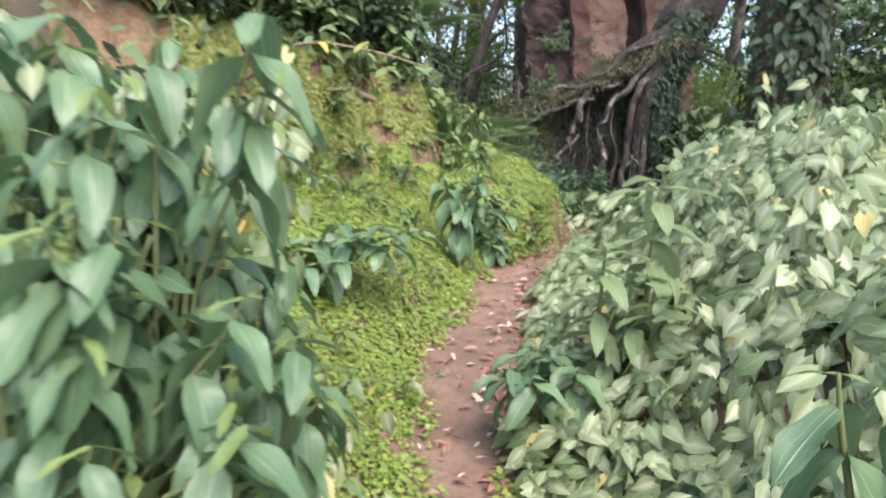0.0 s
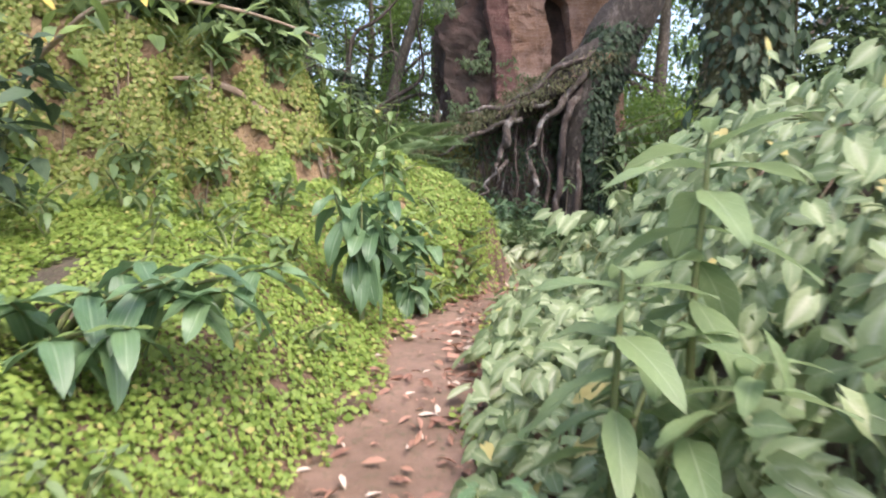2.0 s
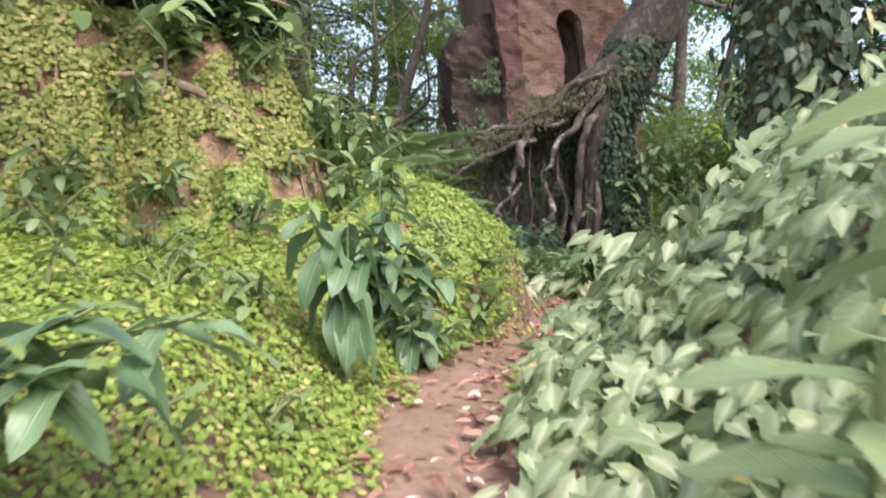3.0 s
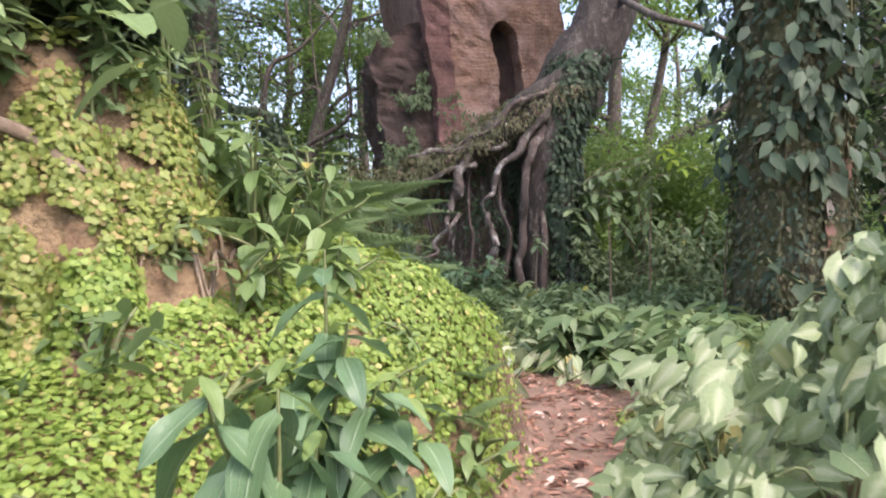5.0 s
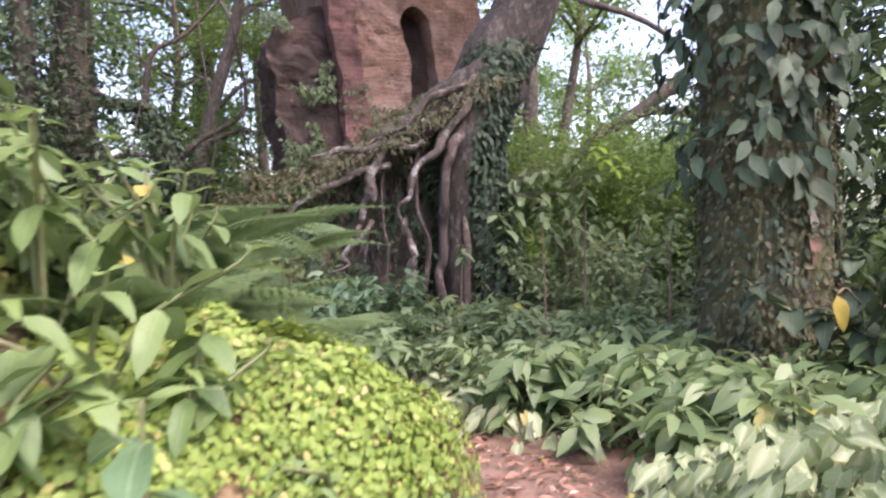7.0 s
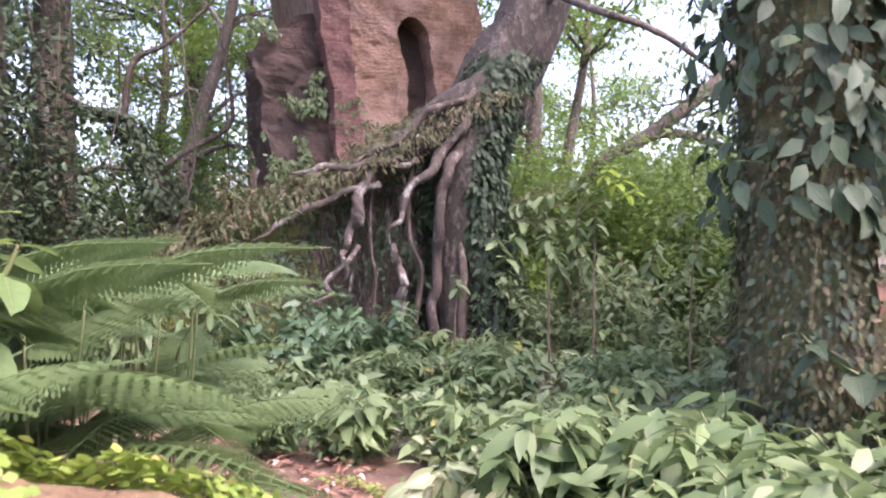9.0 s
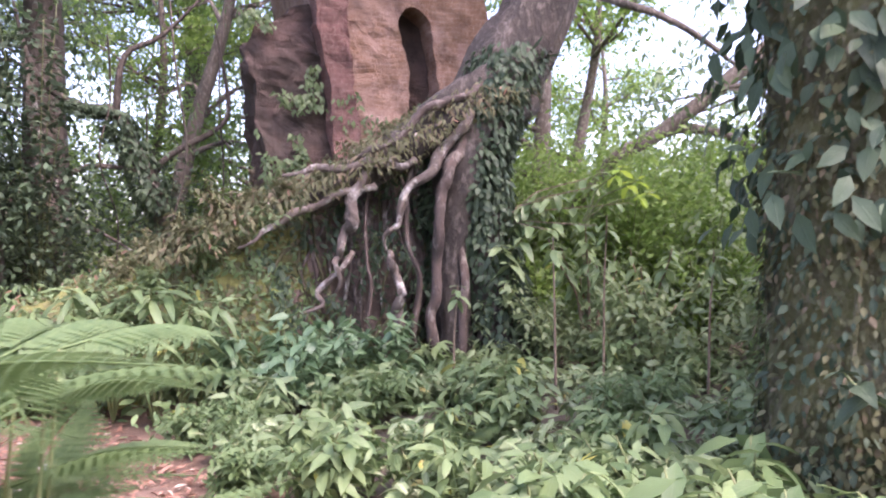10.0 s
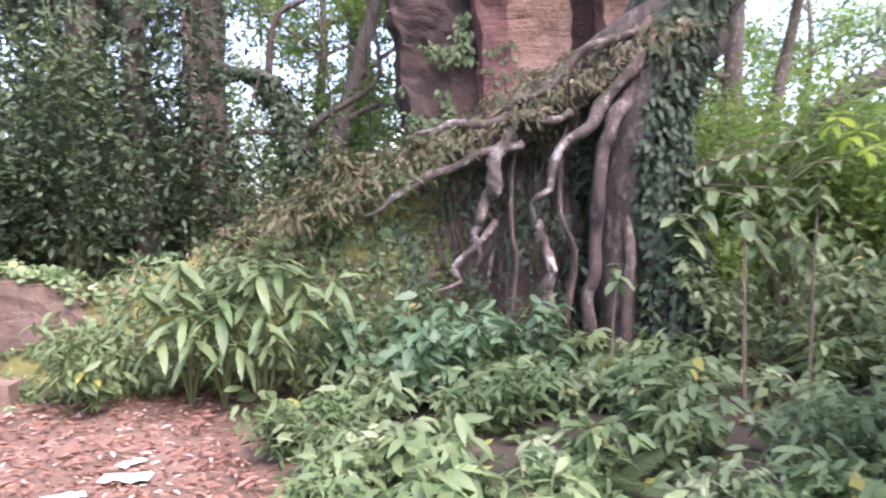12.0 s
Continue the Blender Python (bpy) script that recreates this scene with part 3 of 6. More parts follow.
for px in wx:
    for py, pz in prof:
        top, front = float(wall_top(px)), float(wall_front(px))
        p = Vector((px, front + py * 2.6, 0.4 + pz * (top - 0.4)))
        q = p + noise.noise_vector(p * 1.1) * 0.2 + noise.noise_vector(p * 3.3) * 0.13 + noise.noise_vector(p * 8.0) * 0.05
        hollow = max(0.0, noise.noise(Vector((px * 1.5, 3.0, p.z * 0.9)))) * float(ss(2.0, 2.8, px)) * (1 if 0 < pz < 0.85 else 0)
        q.y += 1.1 * hollow
        WV.append((q.x, q.y, p.z + (q.z - p.z) * (1 if pz > 0 else 0)))
npf = len(prof)
wi, wj = np.meshgrid(np.arange(len(wx) - 1), np.arange(npf - 1), indexing="ij")
wa = wi * npf + wj
mossy_wall = new("mossy_wall", mesh_from("mossy_wall", WV, np.stack([wa, wa + npf, wa + npf + 1, wa + 1], -1).reshape(-1, 4), MOSSY_STONE))
mossy_wall.data.materials.append(ROOT_EARTH)
mossy_wall.data.polygons.foreach_set("material_index", ((wi.ravel() + 6 * np.sin(wj.ravel() * 1.3) > 88) & (wj.ravel() < 8)).astype(np.int32))
tagged(mossy_wall, "collapsed masonry wall covered in moss and soil", "ruined wall")
wall_eval = np.array(WV).reshape(len(wx), npf, 3)


def on_wall(u, v):
    """Places on the mossy wall: u along it and v up over it, 0 to 1."""
    fi, fj = u * (len(wx) - 1.001), v * (npf - 1.001)
    i, j = fi.astype(int), fj.astype(int)
    a, b = (fi - i)[:, None], (fj - j)[:, None]
    W = wall_eval
    P = W[i, j] * (1 - a) * (1 - b) + W[i + 1, j] * a * (1 - b) + W[i, j + 1] * (1 - a) * b + W[i + 1, j + 1] * a * b
    N = np.cross(W[i + 1, j] - W[i, j], W[i, j + 1] - W[i, j])
    return P, N / (np.linalg.norm(N, axis=1)[:, None] + 1e-9)


OVATE_SMALL = leaf_shape("ovate", 3, 2, 0.55, 0.25, 0.2)
rng = np.random.default_rng(21)
u, v = rng.random(34000), rng.random(34000) * 0.8
patch = wob(u * 7, v * 5, 1.6, 0.4) + 0.5 * wob(u * 7, v * 5, 4.0, 2)
keep = (patch > np.where(u < 0.38, -0.5, np.where((u < 0.56) & (v < 0.45), -0.3, -0.15))) & (rng.random(len(u)) < np.where((u < 0.62) | (v > 0.5), 0.9, 0.3))
P, N = on_wall(u[keep], v[keep])
R = rng.normal(size=P.shape)
D = np.cross(N, R) + np.array([0, 0, -0.6])
green_share = rng.random(len(P)) < 0.6
G, GN, GD = P[green_share], N[green_share], D[green_share]
green_creeper = new("green_wall_creeper", many_leaves("green_wall_creeper", OVATE_SMALL, G + GN * rng.random((len(G), 1)) * 0.09, GD, GN + 0.5 * rng.normal(size=G.shape), rng.uniform(0.05, 0.1, len(G)), WILD_LEAF))
tagged(green_creeper, "green leafy creeper trailing over the mossy wall", "creeper", kind="stuff")
P, N, D = P[~green_share], N[~green_share], D[~green_share]
moss = new("wall_creeper", many_leaves("wall_creeper", cover_shape, P + N * rng.random((len(P), 1)) * 0.05, D, N + 0.5 * rng.normal(size=P.shape), rng.uniform(0.03, 0.07, len(P)), OLIVE_LEAF))
tagged(moss, "small leaved creeper spread over the mossy wall", "creeper", kind="stuff")

u, v = rng.uniform(0.55, 0.97, 5500), rng.random(5500) * 0.7
clump = wob(u * 7, v * 5, 3.3, 1.4) + 0.6 * wob(u * 7, v * 5, 7.0, 0.2)
P, N = on_wall(u[clump > 0.05], v[clump > 0.05])
P = P + np.stack([0.05 * rng.normal(size=len(P)), -0.12 - 0.45 * rng.random(len(P)) * (P[:, 0] > 2.2), 0.05 * rng.normal(size=len(P))], -1)
D = rng.normal(size=P.shape) * np.array([0.6, 0.3, 0.4]) + np.array([0, -0.3, -0.7])
root_leaves = new("root_foliage", many_leaves("root_foliage", leaf_shape("ovate", 3, 2, 0.5, 0.25, 0.2), P, D, np.array([0, -0.8, 0.6]) + 0.5 * rng.normal(size=P.shape), rng.uniform(0.05, 0.12, len(P)), DARK_LEAF))
tagged(root_leaves, "dark small leaved plants growing between the roots", "foliage", kind="stuff")


# ---- the fig tree ----
rng = np.random.default_rng(31)
fig = thing("fig_tree", "old leaning fig tree with roots draped over the ruined wall", "tree")
FIG_LINE = [(4.2, 14.75, 0.1), (4.12, 14.72, 1.0), (3.96, 14.7, 2.2), (3.98, 14.7, 2.9), (4.2, 14.75, 3.5), (4.58, 14.8, 4.2), (5.05, 14.85, 5.0), (5.6, 14.95, 6.6), (6.3, 15, 8.6), (6.6, 15, 11)]
FIG_RADII = [0.62, 0.5, 0.42, 0.43, 0.46, 0.46, 0.43, 0.34, 0.25, 0.1]
v1, f1 = tube(FIG_LINE, FIG_RADII, 22, 0.22, rng)
part_of("trunk", mesh_from("trunk", v1, f1, FIG_BARK), fig)


def buttress(points, radii, mat=FIG_BARK):
    v1, f1 = tube(points, radii, 14, 0.34, rng)
    part_of("buttress", mesh_from("buttress", v1, f1, mat), fig, "thick mossy root flaring from the trunk")


buttress([(4.75, 14.7, 4.45), (4.3, 14.55, 3.95), (3.8, 14.45, 3.62), (3.3, 14.4, 3.25), (2.7, 14.35, 2.85), (2.1, 14.3, 2.5)], [0.26, 0.32, 0.3, 0.26, 0.2, 0.1])
buttress([(4.6, 14.65, 3.9), (4.05, 14.4, 3.35), (3.75, 14.25, 2.8), (3.66, 14.25, 2.0), (3.7, 14.2, 1.0), (3.65, 14.05, 0.2)], [0.36, 0.32, 0.24, 0.17, 0.2, 0.28])
buttress([(4.1, 14.45, 2.4), (4.12, 14.3, 1.4), (4.2, 14.15, 0.2)], [0.24, 0.24, 0.3])
buttress([(4.3, 14.6, 1.9), (4.5, 14.45, 1.0), (4.7, 14.3, 0.2)], [0.2, 0.2, 0.26])


def root(points, radii, mat=PALE_BARK, jitter=0.025, sides=10):
    """A gnarled root: bends and swellings between the given points."""
    pts, rad = np.array(points, float), np.array(radii, float)
    ts = np.linspace(0, len(pts) - 1, 2 * (len(pts) - 1) + 1)
    fine = np.stack([np.interp(ts, np.arange(len(pts)), pts[:, c]) for c in range(3)], -1)
    fine[1:-1] += rng.normal(size=(len(ts) - 2, 3)) * jitter * 1.3
    fr = np.interp(ts, np.arange(len(rad)), rad) * rng.uniform(0.75, 1.25, len(ts)) * 0.75
    v1, f1 = tube(fine, fr * (0.8 if mat is RED_BARK else 1.0), sides, 0.35, rng)
    part_of("root", mesh_from("root", v1, f1, mat), fig)


root([(2.75, 14.02, 2.68), (2.37, 13.95, 2.6), (1.91, 13.9, 2.42), (1.6, 13.85, 2.19), (1.35, 13.85, 2.05)], [0.06, 0.055, 0.05, 0.035, 0.015])
root([(3.0, 14.1, 2.98), (2.61, 14.0, 2.92), (2.14, 14.0, 2.86), (1.8, 14.05, 2.78)], [0.05, 0.06, 0.045, 0.02])
root([(2.85, 14.1, 3.1), (2.62, 14.0, 2.9), (2.52, 13.95, 2.56), (2.48, 13.92, 2.27), (2.36, 13.88, 2.04), (2.31, 13.86, 1.87), (2.3, 13.9, 1.6)], [0.07, 0.07, 0.065, 0.085, 0.06, 0.035, 0.015])
root([(3.9, 14.15, 3.55), (3.6, 14.05, 3.2), (3.34, 14.0, 2.81), (3.06, 13.95, 2.45), (2.9, 13.93, 2.21), (2.85, 13.95, 2.0)], [0.09, 0.085, 0.075, 0.06, 0.045, 0.02])
root([(2.88, 13.98, 2.0), (2.87, 13.9, 1.86), (2.98, 13.88, 1.56), (2.95, 13.85, 1.14), (3.0, 13.8, 0.4)], [0.025, 0.06, 0.075, 0.085, 0.1])
root([(3.85, 14.2, 3.3), (3.6, 14.0, 2.94), (3.47, 13.95, 2.6), (3.4, 13.93, 2.15), (3.39, 13.92, 1.54), (3.37, 13.9, 1.06), (3.4, 13.85, 0.3)], [0.13, 0.125, 0.12, 0.105, 0.09, 0.085, 0.1], RED_BARK)
root([(4.6, 14.75, 4.4), (3.9, 14.2, 3.82), (3.41, 14.1, 3.57), (3.1, 14.05, 3.35), (2.85, 14.0, 3.1), (2.5, 14.0, 2.95)], [0.1, 0.09, 0.075, 0.065, 0.05, 0.03], RED_BARK)
root([(3.2, 14.05, 2.98), (2.98, 13.98, 2.92), (2.78, 13.98, 2.96)], [0.055, 0.055, 0.03])
root([(3.25, 14.35, 2.95), (3.1, 14.05, 2.1), (3.2, 14.0, 1.5), (3.15, 13.95, 0.8), (3.2, 13.9, 0.3)], [0.06, 0.05, 0.06, 0.05, 0.07], RED_BARK)
root([(2.5, 14.0, 2.0), (2.2, 13.9, 1.62), (1.95, 13.82, 1.4)], [0.035, 0.04, 0.02])
root([(3.75, 14.3, 2.85), (3.72, 13.98, 1.7), (3.66, 13.95, 0.9), (3.6, 13.85, 0.3)], [0.08, 0.075, 0.08, 0.11], RED_BARK)
root([(2.75, 14.3, 2.8), (2.68, 14.0, 1.9), (2.6, 13.95, 1.3), (2.65, 13.9, 0.5)], [0.03, 0.035, 0.03, 0.04], RED_BARK)
# thin roots fanning down over the ridge and the wall's face
for k in range(46):
    over = k < 20
    u0, v0 = (rng.uniform(0.68, 0.96), rng.uniform(0.5, 0.72)) if over else (rng.uniform(0.6, 0.93), rng.uniform(0.4, 0.66))
    m = int(rng.integers(5, 8))
    us = np.clip(u0 + np.cumsum(rng.normal(size=m) * 0.008) - (rng.uniform(0.02, 0.045) if over else 0.008 * rng.random()) * np.arange(m), 0.02, 0.98)
    vs = np.linspace(v0, v0 - rng.uniform(0.03, 0.12) if over else rng.uniform(0.02, 0.3), m)
    P, N = on_wall(us, vs)
    r0 = rng.uniform(0.012, 0.04)
    v1, f1 = tube(P + np.array([0, -0.04, 0.02 if over else 0.0]), np.linspace(r0, r0 * 0.5, m), 7, 0.4, rng)
    part_of("root", mesh_from("root", v1, f1, (PALE_BARK, MOSS_BARK, RED_BARK)[k % 3]), fig)
v1, f1 = tube([(5.6, 14.95, 6.0), (5.0, 15.2, 7.0), (4.2, 15.4, 8.2), (3.2, 15.4, 9.0)], [0.2, 0.16, 0.12, 0.04], 8, 0.1, rng)
part_of("limb", mesh_from("limb", v1, f1, GREY_BARK), fig)


def trunk_leaves(name, pts, radii, n, size, shape, mat, rng, t0=0.0, t1=1.0, spread=0.08, front=(0, -1, 0), hang=0.8):
    """Leaves that climb a trunk, on the side that faces front more than behind."""
    pts, radii = np.array(pts, float), np.array(radii, float)
    t = rng.uniform(t0, t1, n) * (len(pts) - 1)
    C = np.stack([np.interp(t, np.arange(len(pts)), pts[:, k]) for k in range(3)], -1)
    r = np.interp(t, np.arange(len(pts)), radii)
    a = rng.uniform(0, 2 * np.pi, n)
    O = np.stack([np.cos(a), np.sin(a), np.zeros(n)], -1)
    P = C + O * (r + spread * rng.random(n))[:, None]
    D = O * 0.45 + np.array([0, 0, -hang]) + 0.35 * rng.normal(size=(n, 3))
    N = O + np.array([0, 0, 0.35]) + 0.25 * rng.normal(size=(n, 3))
    return many_leaves(name, shape, P, D, N, size * rng.uniform(0.6, 1.25, n), mat)


OVATE_FAR = leaf_shape("ovate", 3, 2, 0.6, 0.2, 0.2)
LANCE_FAR = leaf_shape("lance", 3, 2, 0.36, 0.25, 0.3)
HEART = leaf_shape("arrow", 5, 4, 0.72, 0.22, 0.2)
fig_ivy = new("ivy_on_fig", trunk_leaves("ivy", FIG_LINE[:7], np.array(FIG_RADII[:7]) - 0.02, 8000, 0.11, OVATE_FAR, DARK_LEAF, rng, 0.0, 0.78, spread=0.1))
low_ivy = new("ivy_on_buttress", trunk_leaves("ivy_on_buttress", [(4.35, 14.3, 0.3), (4.22, 14.32, 1.3), (4.08, 14.42, 2.3), (4.0, 14.45, 3.0), (4.2, 14.5, 3.7), (4.6, 14.65, 4.4)], [0.42, 0.34, 0.32, 0.34, 0.36, 0.36], 5400, 0.11, OVATE_FAR, DARK_LEAF, rng, spread=0.1))
tagged(low_ivy, "dark ivy hanging over the fig tree's flaring foot", "ivy", kind="stuff")
tagged(fig_ivy, "dark ivy climbing the lower trunk of the fig tree", "ivy", kind="stuff")
epi_ivy = new("strap_ferns_on_fig", trunk_leaves("strap_ferns_on_fig", FIG_LINE[4:7], np.array(FIG_RADII[4:7]), 260, 0.2, leaf_shape("lance", 4, 2, 0.2, 0.5, 0.2), DARK_LEAF, rng, 0.0, 0.6, spread=0.05, hang=0.5))
tagged(epi_ivy, "dark strap leaved ferns rooted on the leaning trunk", "ferns", kind="stuff")
ridge_pts = [(4.3, 14.5, 3.85), (3.7, 14.45, 3.5), (2.8, 14.35, 3.0), (1.7, 14.25, 2.5), (0.6, 14.2, 1.95), (-1.0, 13.9, 1.4)]
ridge_grass = new("ridge_creeper", trunk_leaves("ridge_creeper", ridge_pts, [0.22, 0.22, 0.22, 0.2, 0.2, 0.2], 4600, 0.1, LANCE_FAR, OLIVE_LEAF, rng, 0.0, 0.8, spread=0.36, hang=0.5))
dry_grass = new("dry_creeper", trunk_leaves("dry_creeper", ridge_pts, [0.2, 0.2, 0.2, 0.2, 0.2, 0.2], 160, 0.08, LANCE_FAR, LITTER, rng, spread=0.3, hang=0.5))
tagged(dry_grass, "withered brown leaves caught on the root ridge", "dead leaves", kind="stuff")
tagged(ridge_grass, "dry grassy creeper along the mossy root ridge", "creeper", kind="stuff")


FAR_OVATE = leaf_shape("ovate", 2, 1, 0.6, 0.25, 0.0)
FAR_LANCE = leaf_shape("lance", 3, 1, 0.38, 0.3, 0.0)


def add_crown(tree, top, reach, n, size, leaf_mat, bark, rng):
    """Limbs and leaves spreading from the top of a big trunk."""
    ends = []
    for k in range(11):
        a = 6.28 * k / 11 + 0.3 * rng.normal()
        e = np.array(top) + np.array([math.cos(a) * reach, math.sin(a) * reach, rng.uniform(-0.6, 1.8)]) * rng.uniform(0.55, 1.0)
        v1, f1 = tube([top, (np.array(top) + e) / 2 + np.array([0, 0, 0.4]), e], [0.16, 0.09, 0.02], 7, 0.2, rng)
        part_of("limb", mesh_from("limb", v1, f1, bark), tree)
        ends += [e, (np.array(top) + e) / 2 + rng.normal(size=3) * 0.4, e + rng.normal(size=3) * 0.7]
    E = np.array(ends)
    P = E[rng.integers(len(E), size=n)] + rng.normal(size=(n, 3)) * np.array([0.75, 0.75, 0.5])
    D = rng.normal(size=(n, 3)) * np.array([1, 1, 0.4]) + np.array([0, 0, -0.5])
    N = np.array([0, 0, 1.0]) + rng.normal(size=(n, 3)) * 0.5
    part_of("crown", many_leaves("crown", FAR_OVATE, P, D, N, size * rng.uniform(0.6, 1.3, n), leaf_mat), tree)


add_crown(fig, (6.4, 15.0, 9.2), 3.2, 1300, 0.2, FOREST_LEAF, GREY_BARK, rng)


# ---- the vine-clad trunk beside the path ----
vine_pts = [(4.27, 9.42, 0.3), (4.25, 9.4, 1.2), (4.23, 9.4, 2.6), (4.2, 9.42, 4.5), (4.2, 9.5, 7.5), (4.3, 9.6, 10.5)]
vine_rad = [0.54, 0.45, 0.42, 0.42, 0.38, 0.3]
vine_tree = thing("vine_covered_tree", "thick dark tree trunk hung with broad leaved vines", "tree")
v1, f1 = tube(vine_pts, vine_rad, 18, 0.14, rng)
part_of("trunk", mesh_from("trunk", v1, f1, MOSS_BARK), vine_tree)
add_crown(vine_tree, (4.2, 9.55, 8.6), 3.4, 2600, 0.2, FOREST_LEAF, GREY_BARK, rng)
part_of("small_creeper", trunk_leaves("small_creeper", vine_pts, vine_rad, 3000, 0.07, OVATE_FAR, VINE_LEAF, rng, 0.05, 0.75, 0.07), vine_tree, "small creeper leaves close against the bark")
part_of("pale_creeper", trunk_leaves("pale_creeper", vine_pts, vine_rad, 8000, 0.055, OVATE_FAR, OLIVE_LEAF, rng, 0.0, 0.6, 0.06), vine_tree, "small olive creeper leaves on the bark")
part_of("hanging_foliage", trunk_leaves("hanging_foliage", vine_pts, vine_rad, 1300, 0.17, OVATE_FAR, DARK_LEAF, rng, 0.33, 1.0, 0.34), vine_tree, "dark hanging vine foliage higher up")
heart_mesh = [mesh_from("leaf", *leaf_shape("arrow", 6, 4, w, dr, 0.25, tw, 0.6)[:2], VINE_LEAF, leaf_shape("arrow", 6, 4, w, dr, 0.25, tw)[2]) for w, dr, tw in ((0.72, 0.2, 0.2), (0.62, 0.32, -0.3), (0.78, 0.12, 0.0))]
vine = thing("climbing_vine", "climbing vine with broad heart shaped leaves on the trunk", "vine")
for k in range(5):
    a0 = 3.7 + 0.36 * k
    pts = [(4.24 + 0.46 * math.cos(a0 + 0.1 * i), 9.41 + 0.46 * math.sin(a0 + 0.1 * i), 0.7 + 0.55 * i) for i in range(7)]
    v1, f1 = tube(pts, [0.014] * 7, 6, 0.2, rng)
    part_of("stem", mesh_from("stem", v1, f1, MOSS_BARK), vine)
for k in range(150):
    strand = (4.0, 4.3, 4.5, 4.7, 4.95)[k % 5]
    a = strand + 0.09 * rng.normal()
    z = (2.5, 2.2, 1.95, 2.15, 2.6)[k % 5] + 2.6 * rng.random() ** 0.9
    o = np.array([math.cos(a), math.sin(a), 0])
    p = np.array([4.23, 9.41, z]) + o * (0.44 + 0.14 * rng.random())
    part_of("leaf", heart_mesh[k % 3], vine, m=leaf_pose(p, o * 0.5 + np.array([0, 0, -0.9]) + 0.3 * rng.normal(size=3), o + np.array([0, 0, 0.15]) + 0.3 * rng.normal(size=3), rng.uniform(0.11, 0.2)))


DEAD_LEAF_MESH = mesh_from("dead_leaf", *leaf_shape("arrow", 6, 4, 0.6, 0.35, 0.6, 0.5)[:2], LITTER, leaf_shape("arrow", 6, 4, 0.6, 0.35, 0.6, 0.5)[2])
for k in range(7):
    a, z = rng.uniform(4.5, 5.6), rng.uniform(1.3, 2.2)
    o = np.array([math.cos(a), math.sin(a), 0])
    part_of("dead_leaf", DEAD_LEAF_MESH, vine, "withered brown leaf", leaf_pose(np.array([4.24, 9.41, z]) + o * 0.47, o * 0.3 + np.array([0, 0, -1.0]), o, rng.uniform(0.1, 0.18)))


# ---- near plants, leaf by leaf ----
def leaf_set(kind, mat, widths, droops, rows=8, cols=4, fold=0.2, wave=0.5):
    out = []
    for k, (w, dr) in enumerate(zip(widths, droops)):
        V, F, UV = leaf_shape(kind, rows, cols, w, dr, fold, 0.25 * (k - 1), wave)
        out.append(mesh_from("leaf", V, F, mat, UV))
    return out


BUSH_SET = leaf_set("lance", BUSH_LEAF, (0.52, 0.58, 0.48), (0.34, 0.48, 0.22), fold=0.3, wave=0.8)
YOUNG_SET = leaf_set("lance", YOUNG_LEAF, (0.36, 0.40, 0.32), (0.2, 0.3, 0.15))
TALL_SET = leaf_set("lance", TALL_LEAF, (0.42, 0.46, 0.38), (0.25, 0.35, 0.18), fold=0.25)
ARROW_SET = leaf_set("arrow", ARROW_LEAF, (0.74, 0.66, 0.8), (0.2, 0.35, 0.1), rows=5)
CREAM_SET = leaf_set("arrow", CREAM_LEAF, (0.74, 0.66, 0.8), (0.2, 0.35, 0.1), rows=5)
WILD_SET = leaf_set("ovate", WILD_LEAF, (0.5, 0.44, 0.56), (0.25, 0.35, 0.15), rows=5)
BANK_SET = leaf_set("ovate", BANK_LEAF, (0.55, 0.5, 0.62), (0.25, 0.35, 0.15), rows=5)
YELLOW_SET = leaf_set("ovate", YELLOW_LEAF, (0.5, 0.44, 0.56), (0.25, 0.35, 0.15), rows=5)


def leafy_plant(name, label, category, base, tips, leaves, young, size, rng, pairs=4, droop=0.5, stem=0.008, span=0.45, spin=1.57, group="", stem_mat=TWIG):
    """Stems that rise from base to each tip (with a bow), with pairs of leaves towards the tip, each leaf a part."""
    ob = thing(name, label, category, group, at=base)
    for tip in tips:
        tip = np.array(tip, float)
        mid = tip * 0.5 + np.array([-0.12 * tip[0], -0.12 * tip[1], 0.12 * abs(tip[2])])
        pts = np.array([(0, 0, 0), mid * 0.55, mid, tip * 0.8 + mid * 0.2 * 0.6, tip])
        v1, f1 = tube(pts, [stem * 1.5, stem * 1.3, stem, stem * 0.8, stem * 0.5], 6, 0.1, rng)
        shoot = part_of("stem", mesh_from("stem", v1, f1, stem_mat), ob)
        a = rng.uniform(0, 6.28)
        for k in range(pairs):
            f = 1 - span * k / max(pairs, 1)
            p = np.array([np.interp(f * 4, range(5), pts[:, c]) for c in range(3)])
            for side in (0, 3.14159):
                b = a + side + rng.normal() * 0.25
                lift = 0.5 - 1.0 * k / pairs - droop + 0.15 * rng.normal()
                d = np.array([math.cos(b), math.sin(b), lift])
                sz = size * (0.5 if k == 0 else min(1.0, 0.72 + 0.15 * k)) * rng.uniform(0.85, 1.15)
                src = young if (k == 0 and young) else leaves
                part_of("leaf", src[int(rng.integers(3))], shoot, m=leaf_pose(p, d, np.array([0.15 * rng.normal(), 0.15 * rng.normal(), 1]), sz))
            a += spin
    return ob


def gz(x, y):
    return float(height(np.array([x]), np.array([y]))[0])


rng = np.random.default_rng(51)
